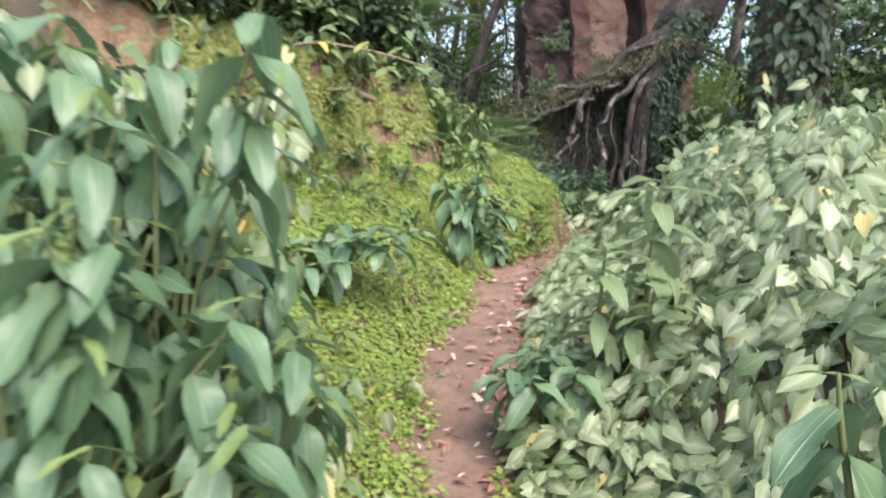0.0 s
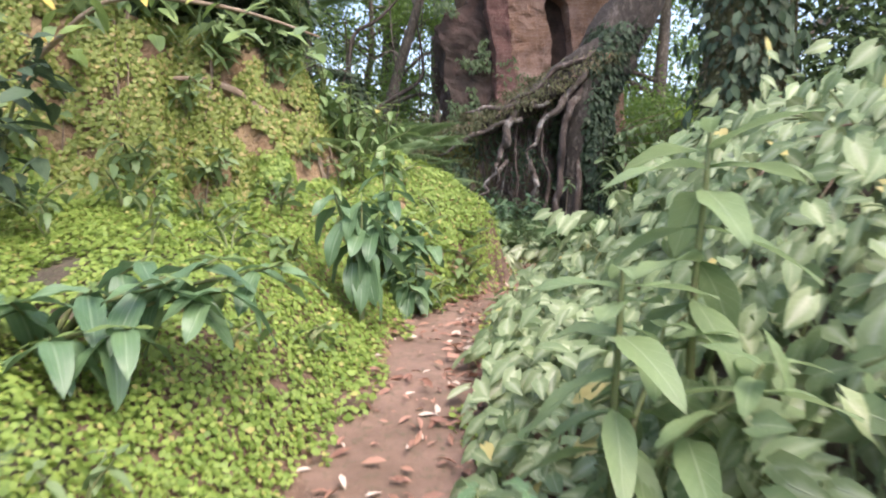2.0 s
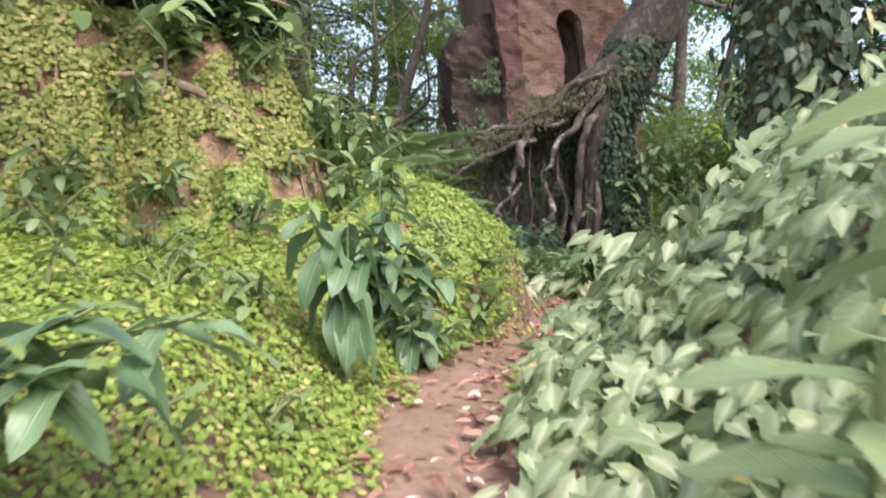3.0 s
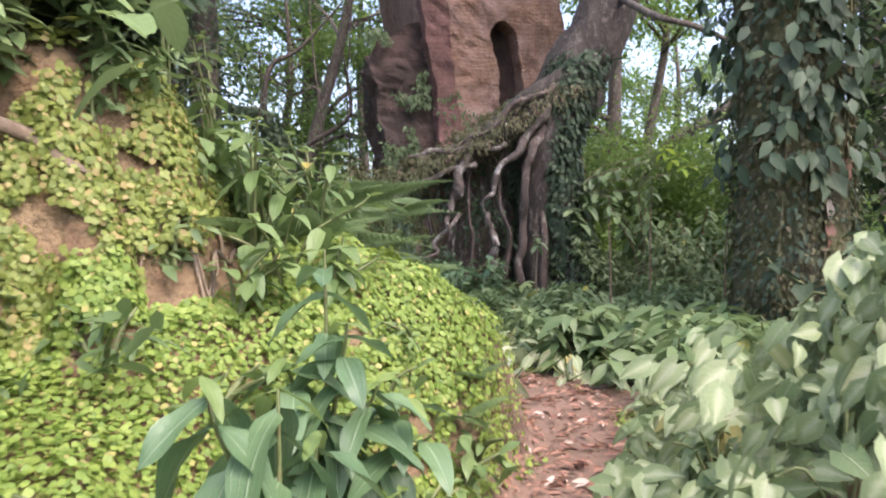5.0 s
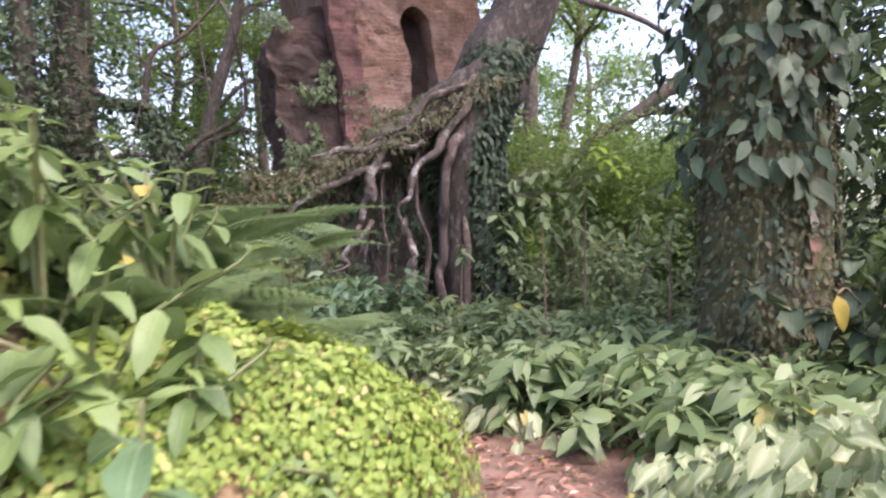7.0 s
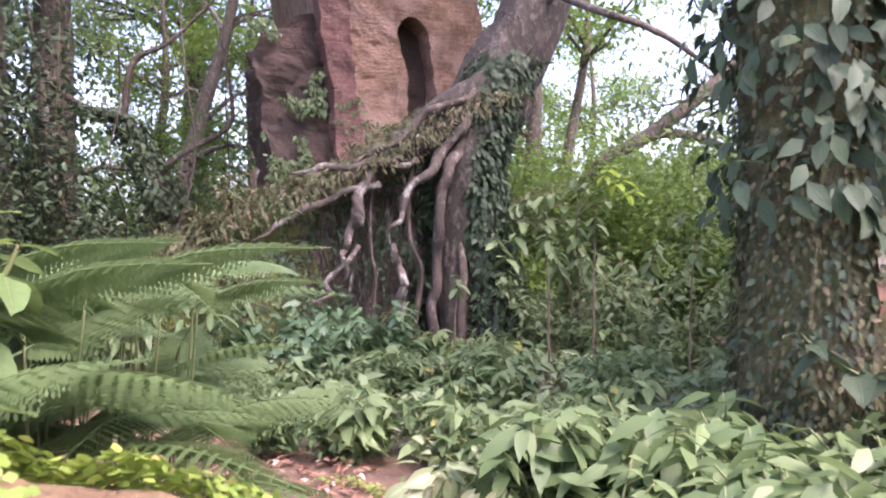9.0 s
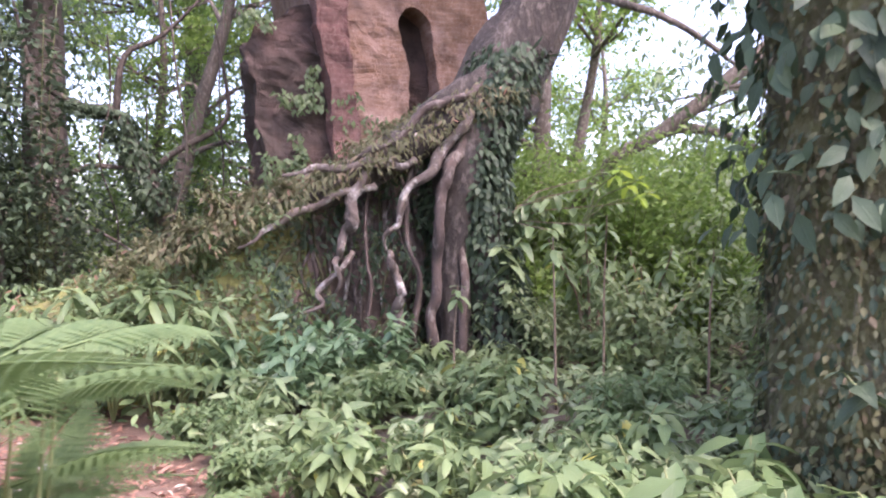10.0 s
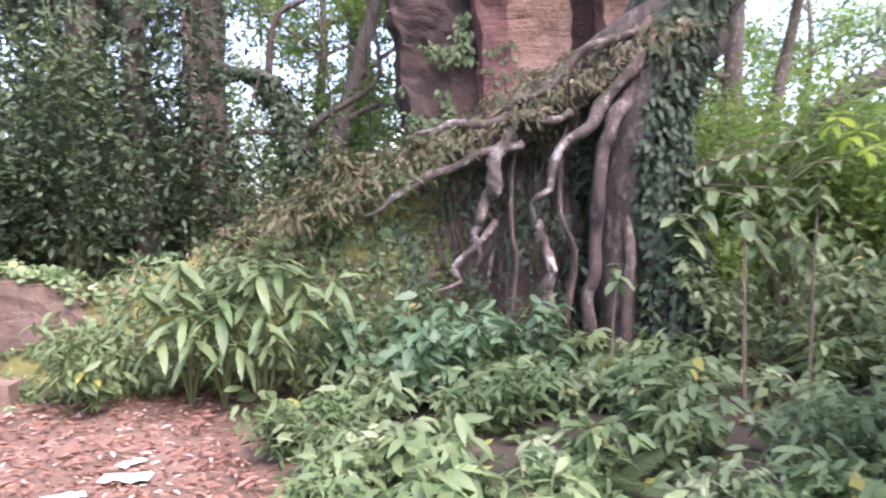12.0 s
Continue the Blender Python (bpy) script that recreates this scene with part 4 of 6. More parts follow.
# the big bush at the start of the path: stems and broad ribbed leaves
SHOOTS = [(-0.54, 1.25, 1.38), (-0.25, 1.42, 1.15), (-0.3, 1.16, 1.06), (-0.58, 1.2, 1.19), (-0.35, 1.53, 1.68), (-0.62, 1.64, 1.74), (-0.6, 1.3, 1.6), (-0.53, 1.74, 1.67), (-0.52, 1.79, 1.29),
          (-0.53, 1.57, 1.14), (-0.57, 1.33, 1.24), (-0.82, 1.59, 1.27), (-0.65, 1.91, 1.45), (-0.87, 1.93, 1.61), (-0.39, 1.99, 1.24), (-1.05, 1.95, 1.78), (-0.26, 1.66, 1.0), (-0.36, 1.3, 1.05),
          (-0.55, 1.15, 1.02), (-0.26, 1.25, 0.95), (-0.8, 1.92, 1.51), (-0.41, 1.75, 0.97), (-0.95, 1.4, 1.5), (-0.75, 1.3, 1.0), (-0.7, 1.7, 0.9)]
SHOOTS += [(rng.uniform(-1.25, -0.35), rng.uniform(1.1, 2.3), rng.uniform(0.8, 1.85)) for _ in range(16)]
SHOOTS += [(rng.uniform(-1.3, -0.55), rng.uniform(1.7, 2.35), rng.uniform(1.45, 1.95)) for _ in range(16)]
BUSH_FEET = [(-0.7, 1.25), (-0.62, 1.6), (-0.95, 1.75), (-0.75, 2.05)]
for bx, by in BUSH_FEET:
    zb = gz(bx, by)
    own = [p for p in SHOOTS if min(BUSH_FEET, key=lambda f: (f[0] - p[0]) ** 2 + (f[1] - p[1]) ** 2) == (bx, by)]
    own += [(bx + rng.normal() * 0.2, by + rng.normal() * 0.2, zb + rng.uniform(0.4, 1.0)) for _ in range(5)]
    leafy_plant("broadleaf_bush", "tall bush with large ribbed dark green leaves", "bush", (bx, by, zb), [(p[0] - bx, p[1] - by, p[2] - zb) for p in own], BUSH_SET, YOUNG_SET, 0.19, rng, 4, 0.8, 0.005, 0.4, group="bushes at the path's start")
leafy_plant("broadleaf_bush", "low bush with large ribbed leaves beside the path", "bush", (0.85, 1.35, gz(0.85, 1.35)), [(-0.1, 0, 0.85), (0.15, 0.05, 0.95), (0.05, -0.2, 0.8), (0.25, 0.15, 0.8)], BUSH_SET, YOUNG_SET, 0.24, rng, 3, 0.7, group="bushes at the path's start")
# small bush lying over the bank
leafy_plant("leaning_bush", "low bush with drooping ribbed leaves on the bank", "bush", (-0.85, 4.15, gz(-0.85, 4.15)), [(0.35, -0.25, 0.12), (0.55, 0.0, 0.3), (0.2, -0.1, 0.22), (0.75, 0.1, 0.28), (0.0, -0.2, 0.2), (0.45, -0.15, 0.25), (0.3, 0.1, 0.3), (0.62, -0.12, 0.22), (0.15, -0.3, 0.1), (-0.2, -0.1, 0.25)], BUSH_SET, YOUNG_SET, 0.22, rng, 4, 0.35, 0.008, 0.4)
# the plant at the bank's foot, and the one by the bend
leafy_plant("leafy_weed", "upright weed with long drooping dark leaves", "weed", (0.28, 6.2, gz(0.28, 6.2)), [(0.0, 0, 0.8), (0.14, -0.1, 0.42), (-0.12, -0.08, 0.5), (0.24, 0.02, 0.35), (0.05, -0.15, 0.6), (0.3, -0.05, 0.25)], BUSH_SET, YOUNG_SET, 0.21, rng, 6, 0.5, 0.007, 0.85, group="weeds along the path")
leafy_plant("leafy_weed", "low weed with long dark leaves beside the path", "weed", (0.46, 6.05, gz(0.46, 6.05)), [(0.0, -0.05, 0.3), (-0.12, 0, 0.25), (0.1, 0, 0.22), (-0.05, -0.12, 0.2)], BUSH_SET, YOUNG_SET, 0.2, rng, 4, 0.5, 0.006, 0.8, group="weeds along the path")
leafy_plant("leafy_weed", "weed with long hanging leaves at the bank's edge", "weed", (0.15, 5.45, gz(0.15, 5.45)), [(0.0, 0.05, 0.68), (-0.14, 0.02, 0.72), (0.08, 0.1, 0.58)], BUSH_SET, YOUNG_SET, 0.23, rng, 6, 0.9, 0.006, 0.75, group="weeds along the path")
leafy_plant("leafy_weed", "low weed with broad ribbed leaves overhanging the path", "weed", (0.5, 3.15, gz(0.5, 3.15)), [(-0.18, 0.0, 0.4), (-0.1, -0.12, 0.38), (0.02, 0.1, 0.45), (-0.2, 0.12, 0.34), (0.1, -0.1, 0.42), (-0.08, 0.2, 0.42)], BUSH_SET, None, 0.19, rng, 4, 0.5, group="weeds along the path")
# the tall weed on the other side
leafy_plant("tall_weed", "tall upright weed with long pale green leaves", "weed", (0.98, 3.5, gz(0.98, 3.5)), [(0.05, 0.0, 1.0)], TALL_SET, TALL_SET, 0.3, rng, 9, 0.12, 0.01, 0.8, 1.2)
leafy_plant("tall_weed", "tall weed with pale green leaves beside the path", "weed", (0.72, 3.3, gz(0.72, 3.3)), [(0.02, 0.0, 0.75), (0.16, 0.1, 0.6), (0.3, -0.1, 0.55)], TALL_SET, TALL_SET, 0.24, rng, 7, 0.15, 0.009, 0.75, 1.2)


# ---- arrow-leaved plants over the far side of the path ----
def arrow_clump(base, n, size, rng, lift, leaves=ARROW_SET, label="pale veined arrow leaf plant trailing over the bank"):
    ob = thing("arrow_leaf_plant", label, "plant", "arrow leaf plants", at=base)
    for k in range(n):
        a = rng.uniform(0, 6.28)
        r = 0.34 * math.sqrt(rng.random())
        px, py = r * math.cos(a), r * math.sin(a)
        g = gz(base[0] + px, base[1] + py) - base[2]
        p = np.array([px, py, g + lift * (0.2 + 1.3 * rng.random() ** 1.5)])
        d = np.array([0.6 * math.cos(a) - 0.3, 0.5 * math.sin(a) - 0.3, -0.55 + 0.3 * rng.normal()])
        part_of("leaf", leaves[int(rng.integers(3))], ob, m=leaf_pose(p, d, np.array([-0.4, -0.6, 0.8]) + 0.6 * rng.normal(size=3), size * rng.uniform(0.65, 1.25)))
    stems = [tube([(0, 0, 0), (0.5 * px, 0.5 * py, lift * 0.5), (px, py, lift * 0.8 + gz(base[0] + px, base[1] + py) - base[2])], [0.006, 0.005, 0.004], 5) for px, py in rng.uniform(-0.25, 0.25, (4, 2))]
    for v1, f1 in stems:
        part_of("stem", mesh_from("stem", v1, f1, TWIG), ob)
    return ob


rng = np.random.default_rng(61)
for k in range(68):
    y = rng.uniform(1.7, 7.4)
    q = rng.uniform(0.3, 2.0)
    x = float(np.interp(y, ROUTE[:11, 1], ROUTE[:11, 0]) + np.interp(y, ROUTE[:11, 1], ROUTE[:11, 2])) + q
    arrow_clump((x, y, gz(x, y)), 18, 0.108 if y < 4.8 else 0.122, rng, 0.15 + 0.2 * rng.random(), CREAM_SET if y < 3.8 and rng.random() < 0.35 else ARROW_SET)
for x, y in ((-0.48, 2.55), (-0.45, 2.9), (-0.6, 2.3), (0.68, 2.75), (0.85, 2.5), (0.8, 3.1), (1.05, 2.3), (0.85, 4.4), (0.95, 5.0), (1.7, 9.0), (2.05, 8.85), (2.4, 8.95), (1.9, 9.3), (2.7, 9.2), (1.05, 8.7), (1.0, 9.1), (1.2, 8.4), (1.1, 8.05)):
    arrow_clump((x, y, gz(x, y)), 14, 0.12, rng, 0.14, CREAM_SET, "cream coloured arrow leaf plant beside the path")
x = rng.uniform(0.3, 4.5, 19000)
y = rng.uniform(1.0, 7.6, 19000)
d = route_distance(x, y)
keep = (d > 0.05) & (x > np.interp(y, ROUTE[:11, 1], ROUTE[:11, 0])) & (x < 3.9 + 0.6 * wob(x, y, 1.9, 0.7) - 0.5 * rng.random(19000)) & (y > 1.4 + 0.3 * wob(x, y, 2.3, 0.2) - 0.3 * rng.random(19000))
under = new("bank_foliage", ground_leaves("bank_foliage", leaf_shape("arrow", 4, 2, 0.74, 0.25, 0.2), x[keep], y[keep], rng.uniform(0.06, 0.12, keep.sum()), ARROW_LEAF, 0.22, rng, 0.8, (-0.3, -0.3, -0.5), (-0.3, -0.6, 0)))
tagged(under, "mixed arrow shaped leaves covering the bank", "foliage", kind="stuff")


tangle = thing("bush_vine", "pale small leaved vine climbing through the bush", "vine", at=(-0.7, 2.1, gz(-0.7, 2.1)))
v1, f1 = tube([(0, 0, 0), (0.05, -0.1, 0.4), (-0.1, -0.05, 0.8), (0.1, 0.0, 1.15)], [0.006, 0.006, 0.005, 0.003], 5)
part_of("stem", mesh_from("stem", v1, f1, TWIG), tangle)
for k in range(70):
    p = np.array([rng.uniform(-0.45, 0.3), rng.uniform(-0.35, 0.25), rng.uniform(0.45, 1.35)])
    part_of("leaf", (ARROW_SET if k % 3 else CREAM_SET)[k % 3], tangle, m=leaf_pose(p, np.array([0.4 * rng.normal(), -0.3 + 0.3 * rng.normal(), -0.8]), np.array([0.2 * rng.normal(), -0.8, 0.5]), rng.uniform(0.06, 0.1)))


# ---- ferns ----
def frond_mesh(rng, length=1.0, pairs=16):
    P, D, S = [], [], []
    for k in range(pairs):
        f = 0.12 + 0.88 * k / pairs
        w = 0.30 * math.sin(math.pi * min(1, 0.25 + 0.75 * f)) * (1 - f) ** 0.3 + 0.03
        for side in (-1, 1):
            P.append((0, f, -0.35 * f * f))
            D.append((side, 0.35, -0.25))
            S.append(w * rng.uniform(0.9, 1.1))
    P, D = np.array(P), np.array(D)
    M = frames_for(D, np.tile([0, -0.2, 1.0], (len(D), 1)))
    V, F, UV = leaf_shape("lance", 2, 1, 0.5, 0.1, 0.0)
    Q, E = [], []
    for k in range(11):
        g = 0.08 + 0.9 * k / 11
        for side in (-1, 1):
            Q.append((0, g, -0.2 * g * g, 0.25 * (1 - g) ** 0.7 + 0.05))
            E.append((side, 0.55, -0.12))
    Q, E = np.array(Q), np.array(E)
    ME = frames_for(E, np.tile([0, 0, 1.0], (len(E), 1)))
    pin = np.einsum("nij,kj->nki", ME, V) * Q[:, 3][:, None, None] + Q[:, None, :3]
    pin = pin.reshape(-1, 3)
    PF = (F[None] + (np.arange(len(Q)) * len(V))[:, None, None]).reshape(-1, 4)
    W = np.einsum("nij,kj->nki", M, pin) * np.array(S)[:, None, None] + P[:, None, :]
    FF = PF[None] + (np.arange(len(P)) * len(pin))[:, None, None]
    UV = np.tile(UV, (len(Q), 1))
    tv, tf = tube([(0, 0, 0), (0, 0.5, -0.09), (0, 1, -0.35)], [0.008, 0.006, 0.002], 5)
    A, B = W.reshape(-1, 3), FF.reshape(-1, 4)
    return mesh_from("frond", np.concatenate([A, tv]), np.concatenate([B, tf + len(A)]), FERN_LEAF, np.concatenate([np.tile(UV, (len(P), 1)), np.full((len(tv), 2), 0.5)]))


rng = np.random.default_rng(71)
FRONDS = [frond_mesh(rng) for _ in range(3)]


def fern(base, n, size, rng, lift=0.6, stalk=0.0, label="arching green fern with long divided fronds"):
    ob = thing("fern", label, "fern", "ferns", at=base)
    for k in range(n):
        a = 6.28 * k / n + rng.normal() * 0.3
        foot = np.array([0.12 * math.cos(a), 0.12 * math.sin(a), stalk * rng.uniform(0.6, 1.08)]) if stalk else np.zeros(3)
        holder = ob
        if stalk:
            v1, f1 = tube([(0, 0, 0), foot * 0.6, foot], [0.005, 0.004, 0.003], 5)
            holder = part_of("stalk", mesh_from("stalk", v1, f1, TWIG), ob)
        part_of("frond", FRONDS[k % 3], holder, m=leaf_pose(foot, np.array([math.cos(a), math.sin(a), lift + 0.2 * rng.normal()]), np.array([0, 0, 1.0]), size * rng.uniform(0.75, 1.15)))
    return ob


for x, y, n, s in ((0.38, 7.7, 9, 0.65), (0.62, 7.95, 9, 0.62), (0.1, 7.85, 9, 0.75), (0.8, 8.3, 7, 0.5), (0.2, 7.1, 8, 0.45), (-0.35, 7.4, 9, 0.75), (-0.15, 8.3, 8, 0.7), (-0.75, 3.05, 7, 0.4), (-0.55, 2.75, 6, 0.3), (0.82, 6.8, 6, 0.22), (0.9, 6.95, 6, 0.2),
                   (2.6, 11.2, 8, 0.55), (3.1, 11.6, 7, 0.5), (2.2, 12.4, 7, 0.5), (1.15, 8.9, 6, 0.4), (1.9, 11.3, 7, 0.45), (1.15, 6.35, 6, 0.25), (0.3, 8.2, 9, 0.6), (0.5, 8.1, 9, 0.6), (0.22, 7.6, 8, 0.6)):
    tall = 7.3 < y < 8.5 and x < 0.7
    fern((x, y, gz(x, y)), n + 6 if tall else n, s * 0.78 if tall else s, rng, 0.4 if tall else 0.6, max(0.7, 1.78 - gz(x, y)) if tall else 0.0)


# ---- leaves that overhang the bank, roots and dry stems ----
rng = np.random.default_rng(75)
branch = thing("overhanging_branch", "thin branch with broad yellowish green leaves over the bank", "branch", at=(0, 0, 0))
bp = [(-2.0, 6.2, gz(-2.0, 6.2)), (-1.7, 5.95, 2.0), (-1.1, 5.6, 2.28), (-0.5, 5.4, 2.22), (-0.05, 5.45, 2.1)]
v1, f1 = tube(bp, [0.025, 0.02, 0.014, 0.01, 0.005], 6, 0.2, rng)
part_of("stem", mesh_from("stem", v1, f1, DRY_TWIG), branch)
BROAD_YOUNG = leaf_set("ovate", YOUNG_LEAF, (0.5, 0.44, 0.56), (0.25, 0.35, 0.15), rows=6)
for k in range(46):
    f = rng.uniform(1.2, 4.0)
    p = np.array([np.interp(f, range(5), [q[c] for q in bp]) for c in range(3)]) + rng.normal(size=3) * np.array([0.12, 0.12, 0.08])
    src = (BROAD_YOUNG, WILD_SET, YELLOW_SET)[0 if k % 5 < 2 else (2 if k % 11 == 0 else 1)]
    part_of("leaf", src[k % 3], branch, m=leaf_pose(p, np.array([rng.normal(), rng.normal() - 0.4, -0.5]), np.array([0, -0.3, 1.0]), rng.uniform(0.12, 0.2)))
bank_roots = thing("bank_roots", "exposed dry roots hanging from the bare earth bank", "roots")
for k in range(11):
    x0 = rng.uniform(-1.4, 0.1)
    y0 = 6.05 + 0.6 * (x0 + 0.95) + 0.4
    bx = x0 + np.cumsum(rng.normal(size=9) * 0.025)
    by = y0 - 0.055 * np.arange(9)
    nn = height_normal(bx, by)
    pts = np.stack([bx, by, height(bx, by)], -1) + nn * 0.02
    v1, f1 = tube(pts, np.linspace(0.011, 0.003, 9) * rng.uniform(0.4, 1.1), 6, 0.3, rng)
    part_of("root", mesh_from("root", v1, f1, DRY_TWIG), bank_roots)
def face_y(x, z):
    lo, hi = 5.4, 6.95
    for _ in range(24):
        mid = (lo + hi) / 2
        lo, hi = (mid, hi) if gz(x, mid) < z else (lo, mid)
    return lo


log_pts = [(x1, face_y(x1, z1) - 0.03, z1) for x1, z1 in ((-1.0, 2.0), (-0.8, 2.03), (-0.62, 1.98), (-0.5, 1.9), (-0.38, 1.84))]
v1, f1 = tube([tuple(np.array(q) + rng.normal(size=3) * 0.014) for q in log_pts], [0.008, 0.018, 0.02, 0.012, 0.005], 9, 0.7, rng)
part_of("thick_root", mesh_from("thick_root", v1, f1, DRY_TWIG), bank_roots, "thick pale brown root lying along the bank")
leafy_plant("yellowing_vine", "slender vine with a few yellowed leaves on the bank", "vine", (-0.9, 3.0, gz(-0.9, 3.0)), [(0.22, -0.05, 1.42 - gz(-0.9, 3.0)), (0.1, 0.05, 1.25 - gz(-0.9, 3.0)), (0.0, -0.1, 1.5 - gz(-0.9, 3.0))], YELLOW_SET, None, 0.11, rng, 2, 0.8, 0.005, 0.2)
dry = thing("dry_stems", "dry brown stems hanging down the steep bank", "dry plant")
for k in range(26):
    y0 = rng.uniform(2.6, 4.9)
    x0 = 1.45 + 0.12 * (y0 - 2.6) + rng.uniform(0, 0.35)
    pts = []
    for i in range(5):
        x1 = x0 + 0.35 - 0.14 * i + 0.03 * rng.normal()
        pts.append((x1, y0 + 0.05 * rng.normal(), gz(x1, y0) + 0.1 + 0.05 * rng.random()))
    v1, f1 = tube(pts, [0.004, 0.005, 0.005, 0.004, 0.003], 5, 0.3, rng)
    part_of("stem", mesh_from("stem", v1, f1, DRY_TWIG), dry)

# broad leaved weeds along the top of the bank
rng = np.random.default_rng(77)
for x, y, tall in ((0.3, 7.0, 0.5), (0.05, 6.95, 0.6), (-0.25, 6.95, 0.65), (0.2, 7.3, 0.55), (-0.1, 7.25, 0.75), (-0.5, 7.0, 0.6), (0.3, 7.25, 0.45), (0.15, 6.75, 0.34), (0.34, 6.75, 0.26), (0.0, 6.6, 0.3), (0.1, 7.15, 0.5)):
    leafy_plant("bank_weed", "broad leaved fresh green weed on the bank's top", "weed", (x, y, gz(x, y)), [(0.12 * rng.normal(), 0.12 * rng.normal() - 0.05, tall * rng.uniform(0.6, 1.05)) for _ in range(4)], BANK_SET, BROAD_YOUNG, 0.135, rng, 3, 0.35, 0.006, 0.7, 1.3, group="weeds on the bank")
for x, y, tall in ((-0.75, 5.0, 0.2), (-0.45, 5.2, 0.16), (-0.9, 5.5, 0.2), (-0.25, 5.3, 0.14), (-0.6, 5.7, 0.18), (-1.2, 5.1, 0.22), (-0.15, 3.6, 0.14), (-0.5, 3.5, 0.16), (-0.4, 3.1, 0.2)):
    leafy_plant("ledge_weed", "low grey green weed among the ground cover", "weed", (x, y, gz(x, y)), [(0.1 * rng.normal(), 0.1 * rng.normal(), tall * rng.uniform(0.7, 1.1)) for _ in range(3)], WILD_SET, None, 0.11, rng, 2, 0.35, 0.004, 0.6, 1.3, group="weeds on the ledge")


# ---- shrubs and undergrowth ----
def shrub(label, mat, n, size, tall, wide, shape, rng, name="shrub", group="undergrowth shrubs"):
    ob = thing(name, label, "shrub", group)
    tips = []
    for k in range(6 if tall > 0.6 else 3):
        a = rng.uniform(0, 6.28)
        r = wide * rng.random() ** 0.6
        tip = np.array([r * math.cos(a), r * math.sin(a), tall * rng.uniform(0.5, 1.0)])
        tips.append(tip)
        v1, f1 = tube([(0, 0, -0.05), tip * np.array([0.4, 0.4, 0.55]), tip], [0.012, 0.009, 0.004], 5)
        part_of("stem", mesh_from("stem", v1, f1, TWIG), ob)
    T = np.array(tips)
    i = rng.integers(len(T), size=n)
    f = rng.uniform(0.3, 1.0, n)[:, None]
    P = T[i] * f * np.array([1, 1, 0]) + np.array([0, 0, 1]) * T[i][:, 2:] * f + rng.normal(size=(n, 3)) * (np.array([0.1, 0.1, 0.07]) * (wide + 0.2) if tall < 2 else np.array([0.3, 0.3, 0.22]))
    P[:, 2] = np.maximum(P[:, 2], 0.03)
    a = rng.uniform(0, 6.28, n)
    D = np.stack([np.cos(a), np.sin(a), rng.normal(size=n) * 0.3 - 0.25], -1) + 0.6 * P * np.array([1, 1, 0])
    N = np.array([0, 0, 1.0]) + rng.normal(size=(n, 3)) * 0.35
    part_of("foliage", many_leaves("foliage", shape, P, D, N, size * rng.uniform(0.6, 1.2, n), mat), ob)
    return ob


def placed(ob, x, y, scale, turn, z=None):
    ob.matrix_basis = Matrix.Translation((x, y, gz(x, y) if z is None else z)) @ Matrix.Rotation(turn, 4, "Z") @ Matrix.Scale(scale, 4)
    return ob


def copies(src, spots, rng, s0=0.8, s1=1.25, base=gz):
    """src stands at the first spot, its copies at the others, at the height that base gives."""
    for k, (x, y) in enumerate(spots):
        s, a = rng.uniform(s0, s1), rng.uniform(0, 6.28)
        if k == 0:
            placed(src, x, y, s, a, base(x, y))
        else:
            src_scale = tuple(src.scale)
            src.scale = (1, 1, 1)
            copy_thing(src, Matrix.Translation((x, y, base(x, y))) @ Matrix.Rotation(a, 4, "Z") @ Matrix.Scale(s, 4))
            src.scale = src_scale


rng = np.random.default_rng(81)
OVATE_MID = leaf_shape("ovate", 3, 2, 0.5, 0.3, 0.2)
LANCE_MID = leaf_shape("lance", 3, 2, 0.4, 0.3, 0.25)


def spots(n, x0, x1, y0, y1, rng, clear=0.25, min_gap=0.0):
    out = []
    tries = 0
    while len(out) < n and tries < 4000:
        tries += 1
        x, y = rng.uniform(x0, x1), rng.uniform(y0, y1)
        if float(route_distance(np.array([x]), np.array([y]))[0]) < clear:
            continue
        if any((x - a) ** 2 + (y - b) ** 2 < min_gap ** 2 for a, b in out):
            continue
        out.append((x, y))
    return out


# low leafy plants between the path and the fig tree
for k, (mat, sz, tall, wide, shp, lab) in enumerate((
    (WILD_LEAF, 0.15, 0.42, 0.3, OVATE_MID, "low leafy undergrowth plant with fresh green leaves"),
    (TALL_LEAF, 0.15, 0.4, 0.3, LANCE_MID, "low undergrowth plant with pale green pointed leaves"),
    (ARROW_LEAF, 0.11, 0.3, 0.3, OVATE_MID, "low pale leaved undergrowth plant"),
    (FERN_LEAF, 0.10, 0.5, 0.32, LANCE_MID, "fine leaved grey green undergrowth plant"))):
    src = shrub(lab, mat, 260 if sz < 0.105 else 140, sz, tall, wide, shp, rng, "undergrowth_plant", "undergrowth plants")
    copies(src, spots(33, 0.9, 6.3, 9.0, 14.0, rng, 0.25), rng)
copies(src, spots(10, 0.85, 1.5, 10.2, 12.6, rng, 0.1), rng, 0.6, 0.9)
# broad leaved plants beside the bend
for mat, sz, tall, shp, lab in ((FERN_LEAF, 0.19, 0.42, OVATE_MID, "low plant with broad pale green leaves"), (WILD_LEAF, 0.18, 0.5, OVATE_MID, "low plant with broad green leaves")):
    src = shrub(lab, mat, 80, sz, tall, 0.3, shp, rng, "broadleaf_plant", "broad leaved plants by the bend")
    copies(src, spots(14, 1.9, 4.6, 7.6, 9.4, rng, 0.2, 0.25), rng)
LONG_SET = leaf_set("lance", WILD_LEAF, (0.24, 0.28, 0.22), (0.3, 0.45, 0.2))
